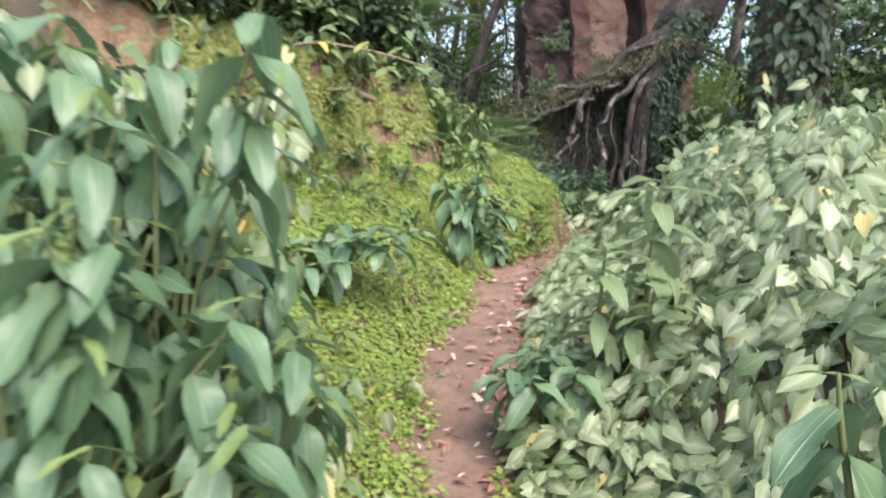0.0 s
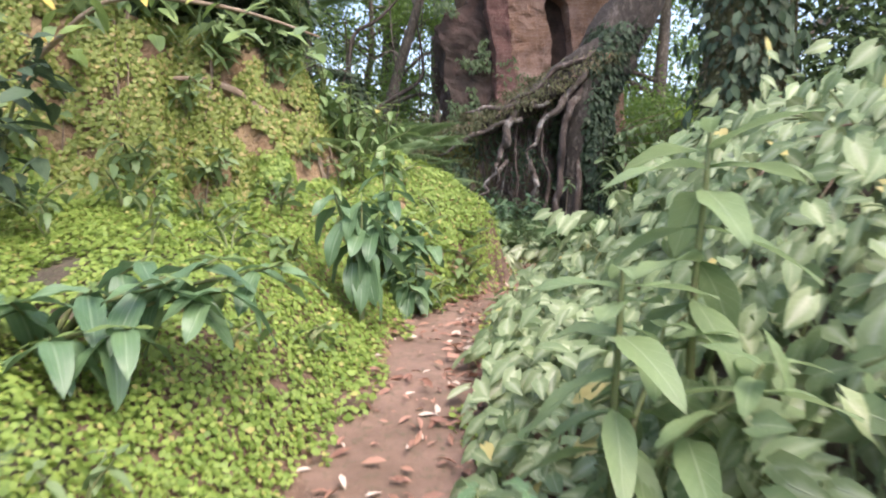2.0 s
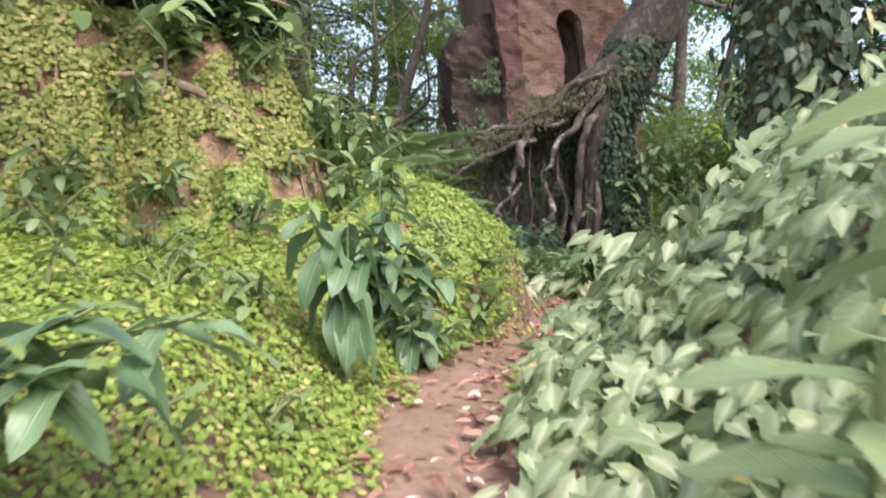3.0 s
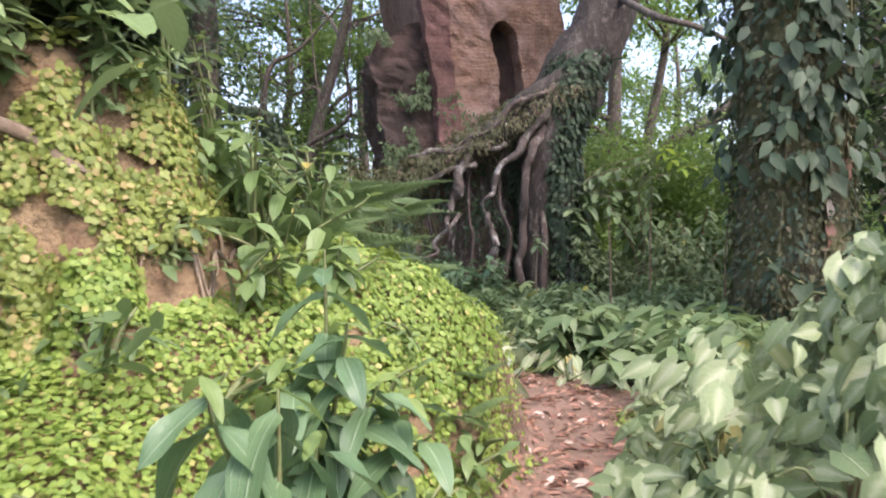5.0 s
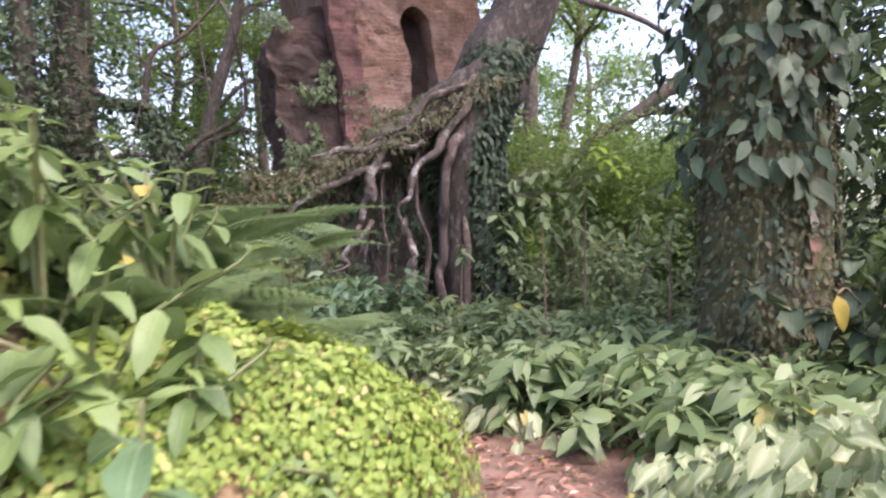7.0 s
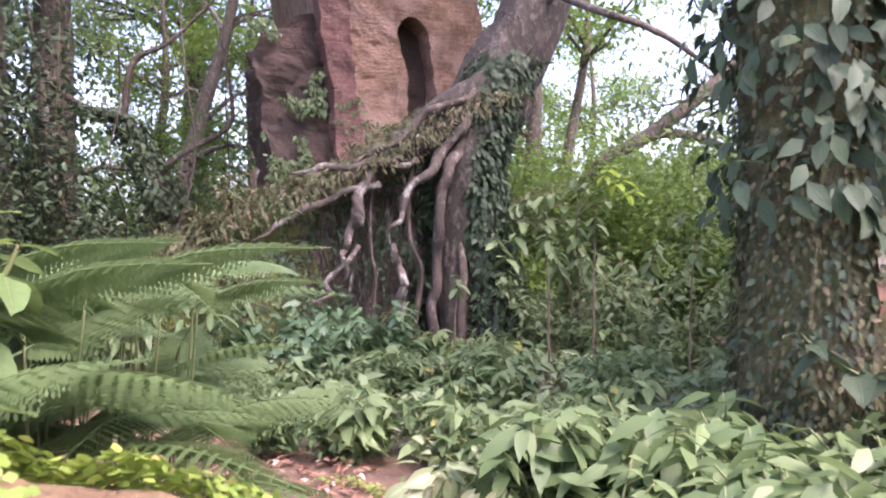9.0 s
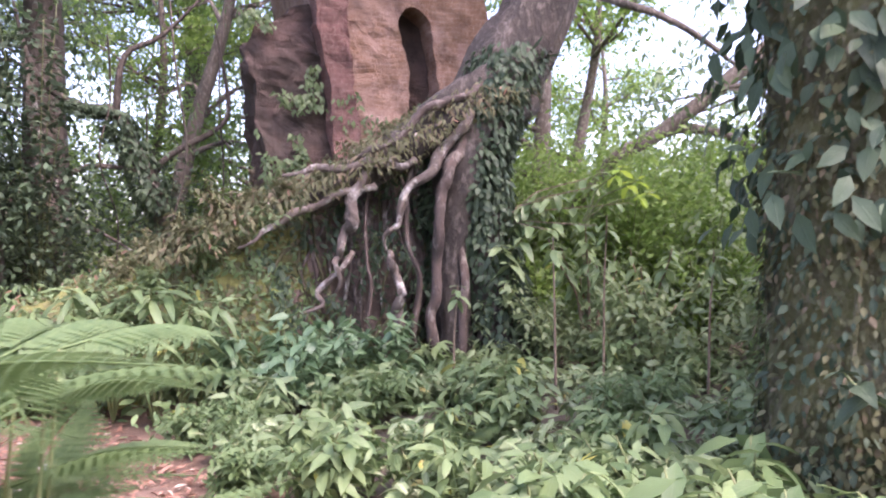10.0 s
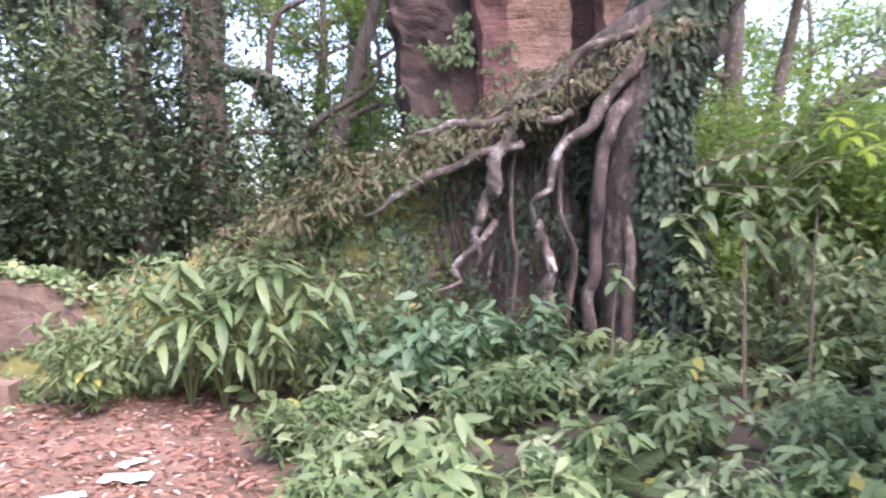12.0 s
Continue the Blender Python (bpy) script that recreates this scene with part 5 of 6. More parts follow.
for x, y in ((0.3, 13.1), (0.62, 13.0), (0.05, 13.15), (0.85, 13.1)):
    leafy_plant("spreading_plant", "plant with long pointed leaves before the mossy wall", "plant", (x, y, gz(x, y)), [(0.15 * rng.normal(), -0.2, 1.15), (0.3, -0.15, 1.0), (-0.3, -0.2, 0.95), (0.05, -0.35, 0.8), (-0.15, -0.3, 0.6)], LONG_SET, None, 0.33, rng, 5, 0.25, 0.009, 0.2, 0.75, group="plants before the mossy wall")
src = shrub("bluish green shrub at the foot of the wall", BUSH_LEAF, 200, 0.17, 0.8, 0.4, OVATE_MID, rng, "wall_shrub", "plants before the mossy wall")
copies(src, [(1.5, 13.1), (1.9, 13.0), (2.3, 13.3), (1.2, 13.3), (2.7, 13.4), (1.7, 12.7)], rng, 0.8, 1.15)
src = shrub("leafy shrub growing on the mossy slope", WILD_LEAF, 220, 0.14, 0.7, 0.4, LANCE_MID, rng, "slope_shrub", "plants before the mossy wall")
copies(src, [(-0.6, 13.0), (-0.2, 13.3), (0.15, 13.5), (0.5, 13.55), (1.0, 13.2), (-0.9, 13.3)], rng, 0.7, 1.1)
src = shrub("fine leaved grey green shrub on the mossy slope", FERN_LEAF, 320, 0.11, 1.0, 0.45, LANCE_MID, rng, "slope_shrub", "plants before the mossy wall")
copies(src, [(-0.3, 14.6), (0.2, 14.8), (-0.8, 14.7), (-1.2, 15.3), (0.6, 15.6), (-0.4, 15.8)], rng, 0.9, 1.4)
ridge_spots = [(0.3, 13.75), (0.8, 14.0), (1.25, 14.05), (1.75, 14.1), (2.2, 14.3), (2.7, 14.6), (1.5, 14.5), (0.6, 14.4), (3.2, 14.6)]
src = shrub("fine leaved brownish green tuft on the root ridge", OLIVE_LEAF, 240, 0.1, 0.4, 0.35, LANCE_MID, rng, "ridge_tuft", "tufts on the root ridge")
copies(src, ridge_spots, rng, 0.7, 1.2, lambda x, y: float(wall_top(x)) - 0.14)
src = shrub("small green fern like tuft on the mossy wall", WILD_LEAF, 150, 0.11, 0.35, 0.3, LANCE_MID, rng, "ridge_tuft", "tufts on the root ridge")
copies(src, [(0.55, 13.95), (1.05, 13.95), (1.5, 14.0), (2.0, 14.1), (0.1, 13.7), (2.45, 14.35)], rng, 0.7, 1.1, lambda x, y: float(wall_top(x)) - 0.4)
# taller shrubs behind and to the sides
for k, (mat, sz, tall, wide, shp, n, area) in enumerate((
    (HAZE_PALE_LEAF, 0.12, 1.1, 0.6, OVATE_MID, 560, (3.5, 9.5, 11.0, 17.0)),
    (BRIGHT_LEAF, 0.14, 1.5, 0.7, LANCE_MID, 520, (4.8, 10.0, 10.5, 20.0)),
    (BRIGHT_LEAF, 0.17, 1.9, 0.8, OVATE_MID, 520, (5.2, 10.0, 15.0, 24.0)),
    (FOREST_LEAF, 0.16, 1.3, 0.7, OVATE_MID, 480, (-9.0, -1.6, 15.5, 24.0)),
    (DARK_LEAF, 0.15, 1.7, 0.7, LANCE_MID, 560, (-9.0, -1.4, 17.0, 25.0)))):
    src = shrub("dense wild shrub in the forest undergrowth", mat, n, sz, tall, wide, shp, rng)
    copies(src, spots(20, *area, rng, 0.5), rng, 0.7, 1.3)
# young trees that fill the wood behind
for mat, sz, tall, wide, n, areas in (
    (FOREST_LEAF, 0.12, 3.6, 1.1, 2600, ((-9.5, -1.8, 18.0, 27.0), (6.2, 13.0, 15.0, 26.0))),
    (BRIGHT_LEAF, 0.13, 4.4, 1.2, 2600, ((-4.5, 2.2, 21.5, 30.0), (6.0, 12.0, 17.0, 28.0))),
    (DARK_LEAF, 0.12, 3.2, 1.0, 2400, ((-9.5, -2.6, 17.0, 23.0), (8.0, 12.0, 8.0, 10.0))),
    (HAZE_PALE_LEAF, 0.12, 2.6, 1.0, 1600, ((-3.0, 1.6, 18.5, 24.0), (5.6, 9.0, 13.5, 19.0)))):
    src = shrub("young forest tree with fine dense foliage", mat, n, sz, tall, wide, FAR_LANCE if mat is FOREST_LEAF else FAR_OVATE, rng, "young_tree", "young forest trees")
    copies(src, [p for area in areas for p in spots(8, *area, rng, 0.8, 0.9)], rng, 0.75, 1.25)
src = shrub("bright leafy young tree behind the fig", BRIGHT_LEAF, 3200, 0.13, 4.2, 1.0, FAR_OVATE, rng, "young_tree", "young forest trees")
copies(src, [(5.9, 16.4), (6.7, 15.6), (7.5, 16.6), (6.4, 17.8), (8.2, 15.2), (7.2, 14.4), (8.8, 17.2), (9.4, 15.8), (7.9, 18.6)], rng, 0.75, 1.1)
src = shrub("dark leafy young tree at the edge of the wood", DARK_LEAF, 2600, 0.13, 3.4, 0.9, FAR_OVATE, rng, "young_tree", "young forest trees")
copies(src, [(-4.2, 17.4), (-3.2, 18.6), (-5.2, 16.6), (-2.5, 19.6), (0.55, 19.8), (-6.4, 17.6), (-5.0, 19.2), (-4.3, 20.8), (-6.6, 20.2), (-3.3, 22.0), (-2.0, 22.6)], rng, 0.95, 1.45)
# dark young trees past the vine trunk and before the old trunks
src = shrub("dark leafy young tree past the vine trunk", DARK_LEAF, 2600, 0.14, 4.6, 1.0, FAR_OVATE, rng, "young_tree", "young forest trees")
copies(src, [(6.3, 9.9), (8.2, 9.6), (-2.2, 17.0), (-3.4, 16.8), (-4.4, 16.0), (-1.2, 18.4)], rng, 0.8, 1.15)
src = shrub("fresh green young tree past the vine trunk", WILD_LEAF, 2400, 0.14, 4.0, 1.0, FAR_OVATE, rng, "young_tree", "young forest trees")
copies(src, [(5.9, 9.0), (6.9, 9.4), (7.8, 9.0), (7.9, 10.6), (-2.9, 18.0), (-5.4, 18.0)], rng, 0.85, 1.15)
# small weeds rooted in the steep face and along its foot
face = [(x, 6.05 + 0.6 * (x + 0.95) + d) for x, d in ((-0.2, 0.12), (-0.45, 0.3), (-0.7, 0.1), (-0.9, 0.32), (-1.15, 0.16), (-1.4, 0.3), (-1.65, 0.12), (-0.3, 0.38), (-1.0, 0.42))]
src = shrub("small dark green weed rooted in the steep bank", WILD_LEAF, 60, 0.1, 0.26, 0.22, OVATE_MID, rng, "face_weed", "weeds on the bank's face")
copies(src, face, rng, 0.7, 1.2)
src = shrub("low grey green weed at the foot of the steep bank", FERN_LEAF, 46, 0.1, 0.2, 0.25, OVATE_MID, rng, "face_weed", "weeds on the bank's face")
copies(src, [(x, 6.05 + 0.6 * (x + 0.95) - 0.12) for x in (-0.35, -0.75, -1.1, -1.5, -1.9)], rng, 0.8, 1.2)
src = shrub("broad leaved green weed hanging over the bank's upper edge", WILD_LEAF, 90, 0.17, 0.5, 0.35, OVATE_MID, rng, "edge_weed", "weeds on the bank's edge")
copies(src, [(x, 6.05 + 0.6 * (x + 0.95) + 0.4) for x in (-0.4, -0.75, -1.05, -1.35, -1.7, -2.0)], rng, 0.8, 1.2)
src = shrub("small green weed among the creeping cover on the bank", BANK_LEAF, 26, 0.085, 0.13, 0.2, OVATE_MID, rng, "shoulder_weed", "weeds on the bank's shoulder")
copies(src, [(0.55, 6.35), (0.75, 6.6), (0.4, 6.5), (0.65, 6.85), (0.2, 6.35), (0.85, 6.75), (0.3, 6.1), (-0.05, 6.2), (0.5, 6.65), (-0.2, 5.6), (-0.5, 5.4), (-0.1, 4.9), (-0.35, 4.5)], rng, 0.8, 1.3)
# plants on the bank's top
src = shrub("leafy shrub growing on top of the bank", BANK_LEAF, 260, 0.16, 0.75, 0.4, OVATE_MID, rng, "bank_shrub", "shrubs on the bank")
copies(src, [(-0.05, 7.4), (-0.35, 7.05), (-0.6, 6.95), (-0.8, 6.8), (-1.1, 6.65), (-1.4, 6.5), (-1.8, 6.4), (-0.55, 7.2), (-1.0, 7.0), (-1.5, 6.9), (-2.0, 6.8), (-0.9, 7.8), (-0.45, 7.8), (-1.6, 7.8), (-2.6, 7.0), (-2.3, 8.4)], rng, 0.6, 0.95)
src = shrub("leafy shrub with fresh leaves on the bank", WILD_LEAF, 240, 0.15, 1.0, 0.4, leaf_shape('arrow', 4, 2, 0.7, 0.25, 0.2), rng, "bank_shrub", "shrubs on the bank")
copies(src, [(-1.1, 2.9), (-1.3, 3.5), (-1.5, 4.2), (-1.0, 2.4), (-1.8, 3.4), (-1.45, 2.7)], rng, 0.7, 1.0)
copies(src, [(-1.0, 2.25), (-1.25, 2.45), (-1.45, 2.2), (-1.2, 2.0)], rng, 1.15, 1.4)
edge = [(x, 6.05 + 0.6 * (x + 0.95) + 0.5) for x in np.linspace(-0.3, -2.5, 12)]
src = shrub("dark leafy shrub along the upper edge of the bank", DARK_LEAF, 300, 0.13, 0.7, 0.4, OVATE_MID, rng, "bank_shrub", "shrubs on the bank")
copies(src, edge[0::2], rng, 0.8, 1.2)
src = shrub("fresh leafy shrub along the upper edge of the bank", WILD_LEAF, 260, 0.15, 0.65, 0.4, OVATE_MID, rng, "bank_shrub", "shrubs on the bank")
copies(src, edge[1::2], rng, 0.85, 1.3)
src = shrub("leafy inner growth of the ribbed bush", BUSH_LEAF, 170, 0.16, 1.1, 0.32, leaf_shape('lance', 5, 4, 0.5, 0.4, 0.25), rng, "inner_bush", "bushes at the path's start")
copies(src, [(-0.6, 1.75), (-0.8, 1.55), (-0.98, 1.75), (-0.5, 2.0)], rng, 0.8, 1.0)
src = shrub("leafy shrub on the bank by the path", DARK_LEAF, 300, 0.15, 0.9, 0.45, OVATE_MID, rng, "bank_shrub", "shrubs on the bank")
copies(src, [(-1.3, 7.4), (-2.0, 7.5), (-1.5, 5.2), (-2.0, 4.2), (-2.2, 3.0), (-1.9, 5.9), (-2.6, 5.5), (-1.7, 2.6), (-2.9, 3.9)], rng, 0.8, 1.3)


# ---- forest trees ----
def forest_tree(label, mat, bark, tall, radius, crown_lo, crown_wide, leaves, size, rng, lean=0.0, shape=FAR_OVATE, group="forest trees"):
    ob = thing("forest_tree", label, "tree", group)
    bend = rng.normal(size=2) * 0.7
    base_pts = [(0, 0, -0.3), (0.15 * lean, 0.05, tall * 0.12), (bend[0] * 0.4 + lean * 0.35, bend[1] * 0.4, tall * 0.35), (bend[0] + lean * 0.7, bend[1], tall * 0.65), (bend[0] * 0.6 + lean, bend[1] * 1.2, tall)]
    pieces = [tube(base_pts, [radius * 1.35, radius, radius * 0.85, radius * 0.55, radius * 0.12], 10, 0.2, rng)]
    centres = []
    for k in range(13):
        f = rng.uniform(crown_lo, 0.97)
        p = np.array([np.interp(f, [0, 0.12, 0.35, 0.65, 1], [q[c] for q in base_pts]) for c in range(3)])
        p[2] = f * tall
        a = rng.uniform(0, 6.28)
        ln = crown_wide * rng.uniform(0.5, 1.0) * (1.15 - 0.5 * f)
        q = p + np.array([math.cos(a) * ln, math.sin(a) * ln, ln * rng.uniform(0.0, 0.6)])
        m = (p + q) / 2 + np.array([0, 0, 0.12 * ln]) + rng.normal(size=3) * 0.1
        r0 = radius * 0.45 * (1.1 - f * 0.6)
        pieces.append(tube([p, m, q], [r0, r0 * 0.6, r0 * 0.15], 6, 0.2, rng))
        for _ in range(3):
            e = q + rng.normal(size=3) * np.array([0.5, 0.5, 0.35]) * crown_wide * 0.4
            pieces.append(tube([m, (m + e) / 2 + rng.normal(size=3) * 0.08, e], [r0 * 0.35, r0 * 0.25, 0.008], 5))
            centres.append(e)
        centres.append(q)
    v1, f1 = join_parts(pieces)
    part_of("trunk", mesh_from("trunk", v1, f1, bark), ob)
    C = np.array(centres)
    i = rng.integers(len(C), size=leaves)
    P = C[i] + rng.normal(size=(leaves, 3)) * np.array([0.36, 0.36, 0.26]) * crown_wide * 0.42
    D = rng.normal(size=(leaves, 3)) * np.array([1, 1, 0.4]) + np.array([0, 0, -0.55])
    N = np.array([0, 0, 1.0]) + rng.normal(size=(leaves, 3)) * 0.55
    part_of("crown", many_leaves("crown", shape, P, D, N, size * rng.uniform(0.6, 1.3, leaves), mat), ob)
    return ob


rng = np.random.default_rng(91)
kinds = [
    (forest_tree("tall forest tree with a dense dark crown", FOREST_LEAF, BARK, 13, 0.32, 0.42, 3.0, 7000, 0.17, rng), [(-1.4, 20.5), (-6.5, 19.0), (1.0, 27.0), (-10.5, 14.0), (14.5, 14.0), (-3.5, 30.0)]),
    (forest_tree("slender forest tree with bright green leaves", BRIGHT_LEAF, GREY_BARK, 9, 0.16, 0.12, 2.4, 8000, 0.15, rng, 0.6), [(8.5, 21.0), (6.8, 18.4), (-0.2, 25.0), (2.4, 24.5), (12.5, 27.0), (-5.5, 26.0)]),
    (forest_tree("ivy clad forest tree with dark foliage to the ground", DARK_LEAF, BARK, 8, 0.2, 0.06, 1.6, 7000, 0.14, rng, -0.3), [(-3.6, 20.0), (-5.4, 17.8), (8.0, 9.0), (9.6, 8.6), (-7.8, 22.5), (-8.6, 11.0), (13.5, 20.0)]),
    (forest_tree("leaning forest tree with a thin crown", FOREST_LEAF, GREY_BARK, 10, 0.17, 0.3, 2.6, 5500, 0.13, rng, 1.4, FAR_LANCE), [(-4.4, 20.2), (-2.7, 23.0), (0.2, 22.0), (10.5, 15.5), (-8.0, 17.0)]),
]
for src, where in kinds:
    copies(src, where, rng, 0.85, 1.2)

# bare limb reaching across behind the vine trunk
limb = thing("fallen_limb", "bare grey limb slanting across behind the vine trunk", "branch")
v1, f1 = tube([(6.2, 16.1, 2.6), (6.85, 16, 3.32), (7.62, 16, 3.73), (8.75, 16, 4.51), (10.2, 16, 5.6), (11.5, 16, 6.4)], [0.06, 0.11, 0.12, 0.13, 0.13, 0.14], 9, 0.2, rng)
part_of("limb", mesh_from("limb", v1, f1, GREY_BARK), limb)
v1, f1 = tube([(7.55, 16, 3.7), (8.05, 16, 3.8), (8.7, 16, 3.75), (9.6, 16.1, 3.5)], [0.085, 0.08, 0.07, 0.04], 7, 0.2, rng)
part_of("side_branch", mesh_from("side_branch", v1, f1, GREY_BARK), limb)
v1, f1 = tube([(5.2, 14.6, 5.3), (4.96, 13.0, 4.52), (5.5, 13.0, 4.42), (5.97, 13.0, 4.25), (6.5, 13.0, 3.95)], [0.05, 0.045, 0.04, 0.035, 0.02], 7, 0.2, rng)
part_of("side_branch", mesh_from("side_branch", v1, f1, GREY_BARK), limb)

# the dark forked tree and old trunks in the wood behind the mossy wall
forked = thing("forked_tree", "dark gnarled forked tree hung with ivy", "tree")
FORK_LINES = [
    ([(0.7, 19.6, 0.4), (0.47, 19.5, 2.63), (0.13, 19.5, 3.46), (-0.24, 19.5, 4.27), (-0.86, 19.5, 4.4), (-1.42, 19.5, 4.9), (-1.7, 19.5, 6.0)], [0.3, 0.26, 0.2, 0.13, 0.1, 0.08, 0.03]),
    ([(0.25, 19.5, 3.2), (0.57, 19.5, 3.61), (1.38, 19.4, 4.11), (1.5, 19.4, 4.6), (1.3, 19.4, 5.8)], [0.12, 0.1, 0.08, 0.06, 0.02]),
    ([(-0.24, 19.5, 4.27), (-0.1, 19.5, 5.2), (0.5, 19.5, 5.6), (1.4, 19.5, 6.6)], [0.1, 0.08, 0.06, 0.02]),
    ([(-0.86, 19.5, 4.4), (-1.2, 19.4, 4.1), (-1.9, 19.3, 4.2)], [0.06, 0.05, 0.02])]
for pts, rad in FORK_LINES:
    v1, f1 = tube(pts, [0.6 * q for q in rad], 9, 0.3, rng)
    part_of("limb", mesh_from("limb", v1, f1, BARK), forked)
part_of("ivy", trunk_leaves("ivy", FORK_LINES[0][0][1:5], np.array(FORK_LINES[0][1][1:5]), 1500, 0.13, OVATE_FAR, DARK_LEAF, rng, 0.0, 1.0, 0.16), forked, "dark ivy round the fork")
old_trunks = [((-2.6, 18.2), 0.22, 0.0, BARK, 2200), ((-3.4, 17.6), 0.1, 0.25, GREY_BARK, 0), ((-1.75, 18.2), 0.19, 0.05, BARK, 2600), ((-4.6, 18.6), 0.25, -0.05, BARK, 2200), ((-3.0, 20.5), 0.2, 0.12, BARK, 900)]
for (tx, ty), r0, tip, bark, ivy in old_trunks:
    tree = thing("old_trunk", "dark forest trunk wrapped in ivy and hanging vines" if ivy else "slender pale leaning forest trunk", "tree", "old forest trunks")
    line = [(tx - tip * 2.5 * (1 - h / 9) + 0.08 * rng.normal(), ty + 0.08 * rng.normal(), h + gz(tx, ty) * (h < 1)) for h in (0.0, 1.2, 2.6, 4.2, 6.5, 9.0)]
    rad = [r0 * 1.4, r0, r0 * 0.95, r0 * 0.85, r0 * 0.7, r0 * 0.3]
    v1, f1 = tube(line, rad, 11, 0.25, rng)
    part_of("trunk", mesh_from("trunk", v1, f1, bark), tree)
    if ivy:
        part_of("ivy", trunk_leaves("ivy", line, rad, ivy, 0.12, OVATE_FAR, DARK_LEAF, rng, 0.02, 0.95, 0.4), tree, "dark hanging ivy leaves")
    add_crown(tree, line[-1], 2.4, 700, 0.2, FOREST_LEAF, BARK, rng)

# far woods: leaf masses that close the view
n = 150000
a = rng.uniform(0, 6.28, n)
ahead = rng.random(n) < 0.55
a = np.where(ahead, rng.uniform(-0.75, 0.95, n), a)
r = rng.uniform(19, 40, n)
lump = 9.0 + 0.16 * r + 2.2 * np.sin(a * 7) + 1.6 * np.sin(a * 17 + 1) + 1.0 * np.sin(a * 41)
lump = lump * (1 - 0.55 * np.exp(-((a - 0.6) / 0.09) ** 2))
z = 0.3 + rng.random(n) ** 0.85 * lump * (0.6 + 0.6 * rng.random(n))
P = np.stack([r * np.sin(a), 8 + r * np.cos(a), z], -1)
clump = np.sin(P[:, 0] * 1.9 + 3) * np.sin(P[:, 2] * 1.6 + P[:, 1]) + 0.6 * np.sin(P[:, 0] * 4.3 + P[:, 2] * 3.7)
P = P[(clump > -0.6 + 1.25 * ss(2.5, 7.0, P[:, 2])) & ~((P[:, 0] > 1.0) & (P[:, 0] < 5.8) & (P[:, 1] < 21.6) & (P[:, 1] > 16))]
n = len(P)
D = rng.normal(size=(n, 3)) + np.array([0, 0, -0.5])
N = rng.normal(size=(n, 3)) * 0.6 + np.array([0, 0, 1])
light = rng.random(n) < 0.55
woods = thing("far_woods", "", "")
woods_shape = FAR_OVATE
# this share of the leaves carries the haze in its pale colour
part_of("light_foliage", many_leaves("light_foliage", woods_shape, P[light], D[light], N[light], rng.uniform(0.16, 0.4, light.sum()), HAZE_PALE_LEAF), woods)
part_of("dark_foliage", many_leaves("dark_foliage", woods_shape, P[~light], D[~light], N[~light], rng.uniform(0.16, 0.4, (~light).sum()), FOREST_LEAF), woods)
tagged(woods, "distant green woods closing the view all round", "woods", kind="stuff")


# ---- old walls and litter at the far end of the path ----
low_wall = thing("low_wall", "low broken masonry wall with moss on top", "wall")
part("body", worn(prism([(-2.6, 0.5), (-0.9, 0.5), (-0.92, 1.2), (-1.15, 1.5), (-1.9, 1.62), (-2.6, 1.6)], 13.7, 14.3), 4, 0.07, 0.15), STONE, low_wall)
x = rng.uniform(-2.6, -1.0, 900)
y = rng.uniform(13.68, 14.3, 900)
z = np.interp(x, [-2.6, -1.9, -1.15, -0.9], [1.6, 1.62, 1.5, 1.2]) + 0.03 + rng.random(900) * 0.04
part_of("moss_cap", many_leaves("moss_cap", cover_shape, np.stack([x, y, z], -1), rng.normal(size=(900, 3)), np.array([0, -0.2, 1]) + 0.4 * rng.normal(size=(900, 3)), rng.uniform(0.04, 0.08, 900), WILD_LEAF), low_wall, "green creeper cap")
steps = thing("stone_steps", "worn stone steps at the far end of the path", "steps")
for k in range(2):
    part("step", worn(prism([(-2.6, 0.5), (-1.3, 0.5), (-1.33, 0.66 + 0.14 * k), (-2.6, 0.68 + 0.14 * k)], 13.0 + 0.28 * k, 13.3 + 0.28 * k), 3, 0.03, 0.15), STONE, steps)
for k, (x, y, w) in enumerate(((0.12, 11.45, 0.26), (-0.1, 11.2, 0.2), (0.05, 11.75, 0.16))):
    bm = bmesh.new()
    bmesh.ops.create_grid(bm, x_segments=6, y_segments=4, size=0.5)
    for vtx in bm.verts:
        vtx.co = Vector((vtx.co.x * w, vtx.co.y * w * 0.45, 0.02 + 0.02 * noise.noise(vtx.co * 4 + Vector((k, 0, 0)))))
    bmesh.ops.solidify(bm, geom=bm.faces[:], thickness=0.004)
    me = bpy.data.meshes.new("pale_scrap")
    bm.to_mesh(me)
    bm.free()
    me.materials.append(PAPER)
    scrap = tagged(new("pale_scrap", me), "pale torn scrap lying on the leaf litter", "scrap", "scraps on the path")
    scrap.matrix_basis = pose(x, y, gz(x, y) + 0.03, 0, 0, 25 * k)


# ---- single plants round the fig tree and the vine trunk ----
rng = np.random.default_rng(101)
leafy_plant("epiphyte", "pale broad leaved epiphyte growing from the fig trunk", "plant", (4.25, 14.15, 1.75), [(-0.15, -0.3, 0.3), (-0.05, -0.35, 0.1), (0.1, -0.3, 0.38)], TALL_SET, None, 0.34, rng, 3, 0.5, 0.01, 0.5, 1.1)
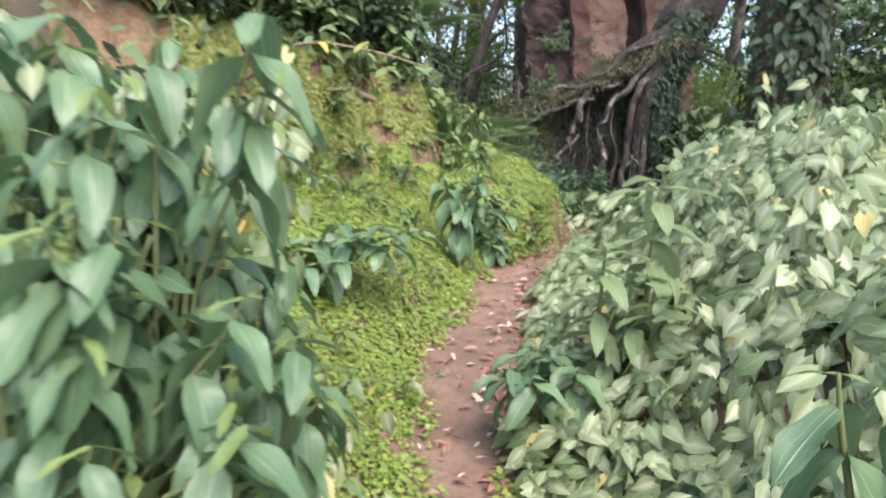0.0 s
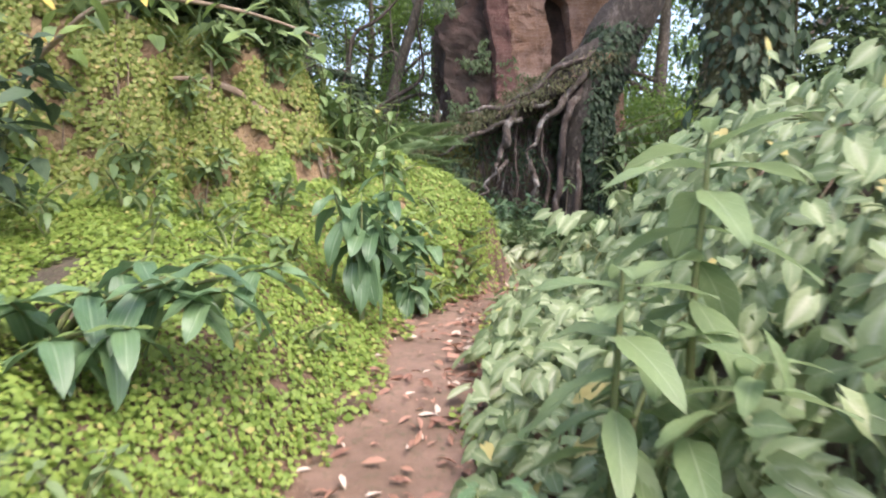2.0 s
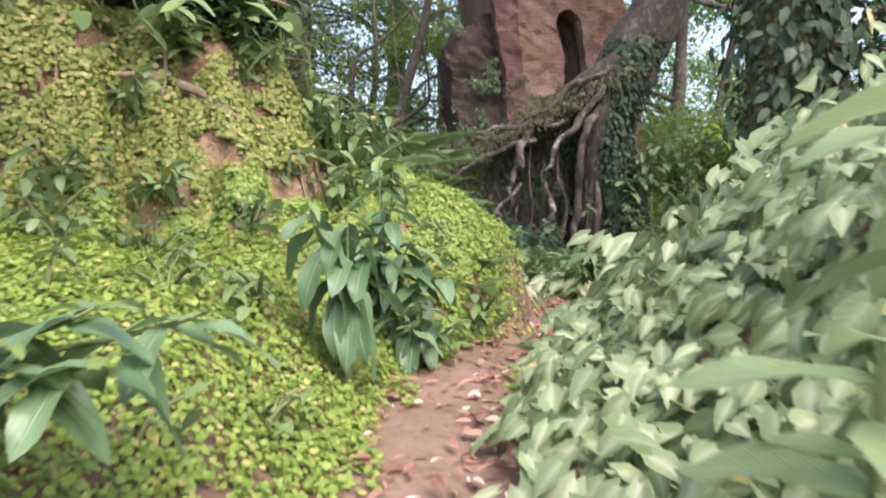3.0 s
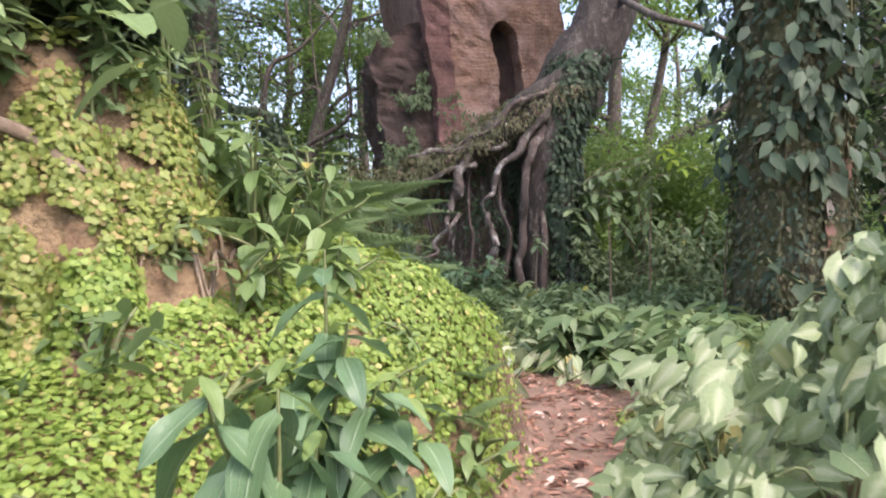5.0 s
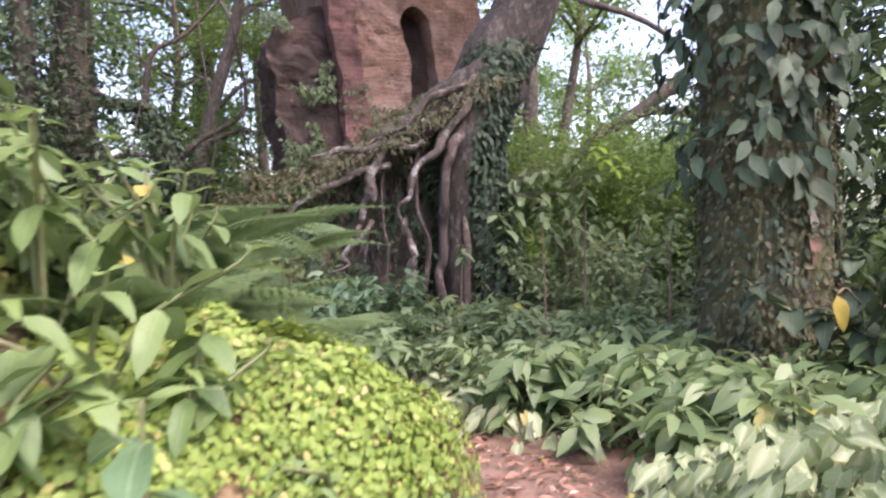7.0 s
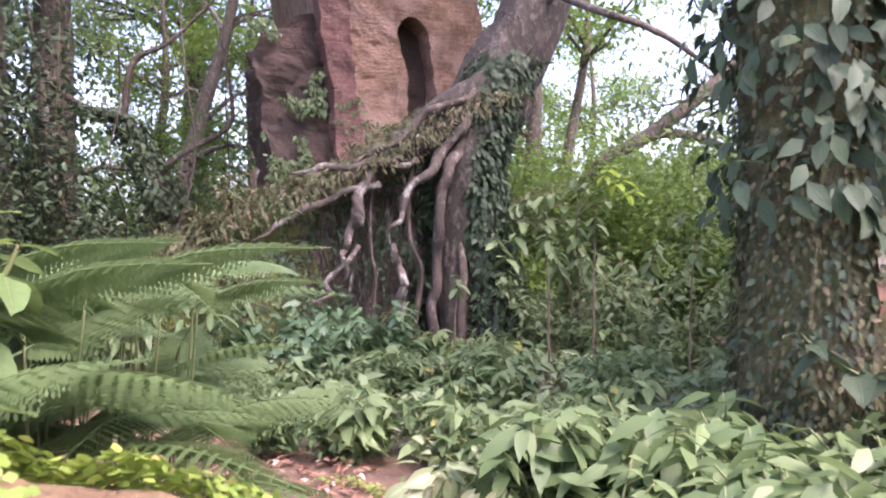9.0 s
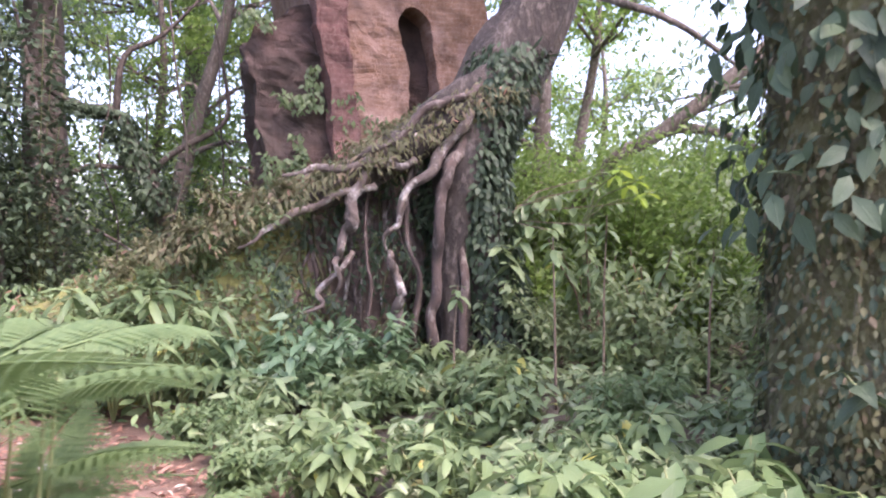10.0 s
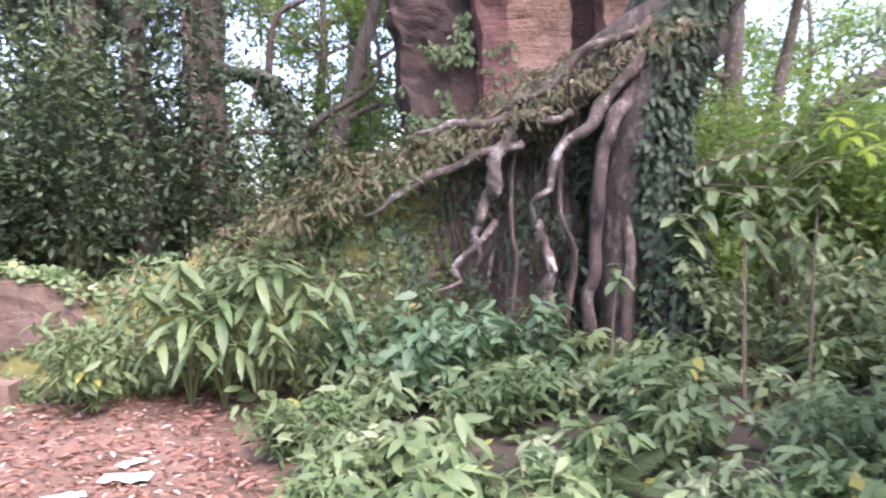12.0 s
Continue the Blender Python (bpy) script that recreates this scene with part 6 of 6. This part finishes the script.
leafy_plant("leafy_bough", "drooping bough with broad dark green leaves beside the fig", "branch", (4.3, 14.3, 2.35), [(0.45, -0.6, 0.25), (0.8, -0.8, 0.35), (0.7, -0.9, -0.1), (1.1, -0.9, 0.15), (0.3, -0.7, -0.15), (0.95, -0.6, 0.5)], WILD_SET, None, 0.22, rng, 7, 0.7, 0.007, 0.92, 1.3, stem_mat=DRY_TWIG)
for x, y, tall in ((5.2, 13.9, 1.5), (5.7, 13.5, 1.3)):
    leafy_plant("young_broadleaf_tree", "young tree with large drooping green leaves beside the fig", "tree", (x, y, gz(x, y)), [(0.45 * rng.normal(), 0.3 * rng.normal(), tall * rng.uniform(0.7, 1.1)) for _ in range(9)], WILD_SET, None, 0.2, rng, 8, 0.6, 0.012, 0.6, 1.3, stem_mat=DRY_TWIG)
leafy_plant("lime_shoot", "shoot with large lime green leaves beside the fig", "branch", (4.9, 13.5, 2.3), [(0.4, -0.45, 0.42), (0.6, -0.4, 0.3), (0.25, -0.4, 0.55)], leaf_set("ovate", LIME_LEAF, (0.5, 0.44, 0.56), (0.25, 0.35, 0.15), rows=5), None, 0.2, rng, 3, 0.4, 0.008, 0.4, 1.3)
leafy_plant("dark_vine_bush", "dark broad leaved bush beside the vine trunk", "bush", (4.15, 8.5, gz(4.15, 8.5)), [(0.3 * rng.normal(), 0.25 * rng.normal(), rng.uniform(0.5, 1.2)) for _ in range(9)], heart_mesh, None, 0.22, rng, 4, 0.6, 0.008, 0.5, 1.3)
dead = thing("yellow_leaf", "single large yellowed leaf hanging beside the trunk", "leaf", at=(3.55, 8.15, 1.42))
part_of("blade", YELLOW_SET[0], dead, m=leaf_pose(np.zeros(3), np.array([0.2, -0.2, -1.0]), np.array([-0.3, -1, 0.2]), 0.2))
v1, f1 = tube([(0, 0, 0), (0.2, 0.12, 0.02), (0.5, 0.3, -0.1)], [0.003, 0.004, 0.006], 5)
part_of("stalk", mesh_from("stalk", v1, f1, DRY_TWIG), dead)
for x, y, tall in ((3.9, 12.2, 1.5), (4.6, 12.6, 1.7), (5.0, 11.6, 1.4), (3.2, 12.9, 1.1)):
    leafy_plant("sapling", "thin upright sapling with a few leaves", "sapling", (x, y, gz(x, y)), [(0.05 * rng.normal(), 0.05 * rng.normal(), tall)], WILD_SET, None, 0.17, rng, 4, 0.5, 0.009, 0.3, 1.3, group="saplings", stem_mat=DRY_TWIG)
# thin hanging lianas and bare twigs among the far trunks
lianas = thing("lianas", "thin bare lianas hanging among the forest trunks", "liana")
for k in range(14):
    x, y = rng.uniform(-5.5, 1.6), rng.uniform(17.5, 22)
    z0, z1 = rng.uniform(4.5, 8), rng.uniform(0.8, 3.0)
    pts = [(x + 0.22 * rng.normal() * i / 4, y + 0.2 * rng.normal(), z0 + (z1 - z0) * i / 4) for i in range(5)]
    v1, f1 = tube(pts, np.full(5, rng.uniform(0.01, 0.025)), 5, 0.2, rng)
    part_of("stem", mesh_from("stem", v1, f1, BARK), lianas)
bare = thing("bare_forked_branch", "pale bare forked branch leaning on a forest trunk", "branch")
for pts, rad in (([(-1.62, 19.9, 5.2), (-1.45, 19.8, 4.0), (-1.36, 19.75, 3.2), (-1.16, 19.75, 2.2), (-1.1, 19.8, 0.5)], [0.06, 0.09, 0.1, 0.11, 0.13]),
                 ([(-1.4, 19.78, 3.5), (-1.75, 19.65, 2.9), (-1.98, 19.5, 2.2)], [0.06, 0.05, 0.02]),
                 ([(-1.15, 19.75, 2.6), (-0.5, 19.5, 2.35), (0.2, 19.3, 1.9)], [0.05, 0.035, 0.012]),
                 ([(-1.3, 19.75, 3.0), (-0.7, 19.6, 3.4), (0.1, 19.4, 3.3), (0.5, 19.3, 2.9)], [0.05, 0.04, 0.03, 0.012])):
    v1, f1 = tube(pts, rad, 8, 0.35, rng)
    part_of("limb", mesh_from("limb", v1, f1, PALE_BARK), bare)
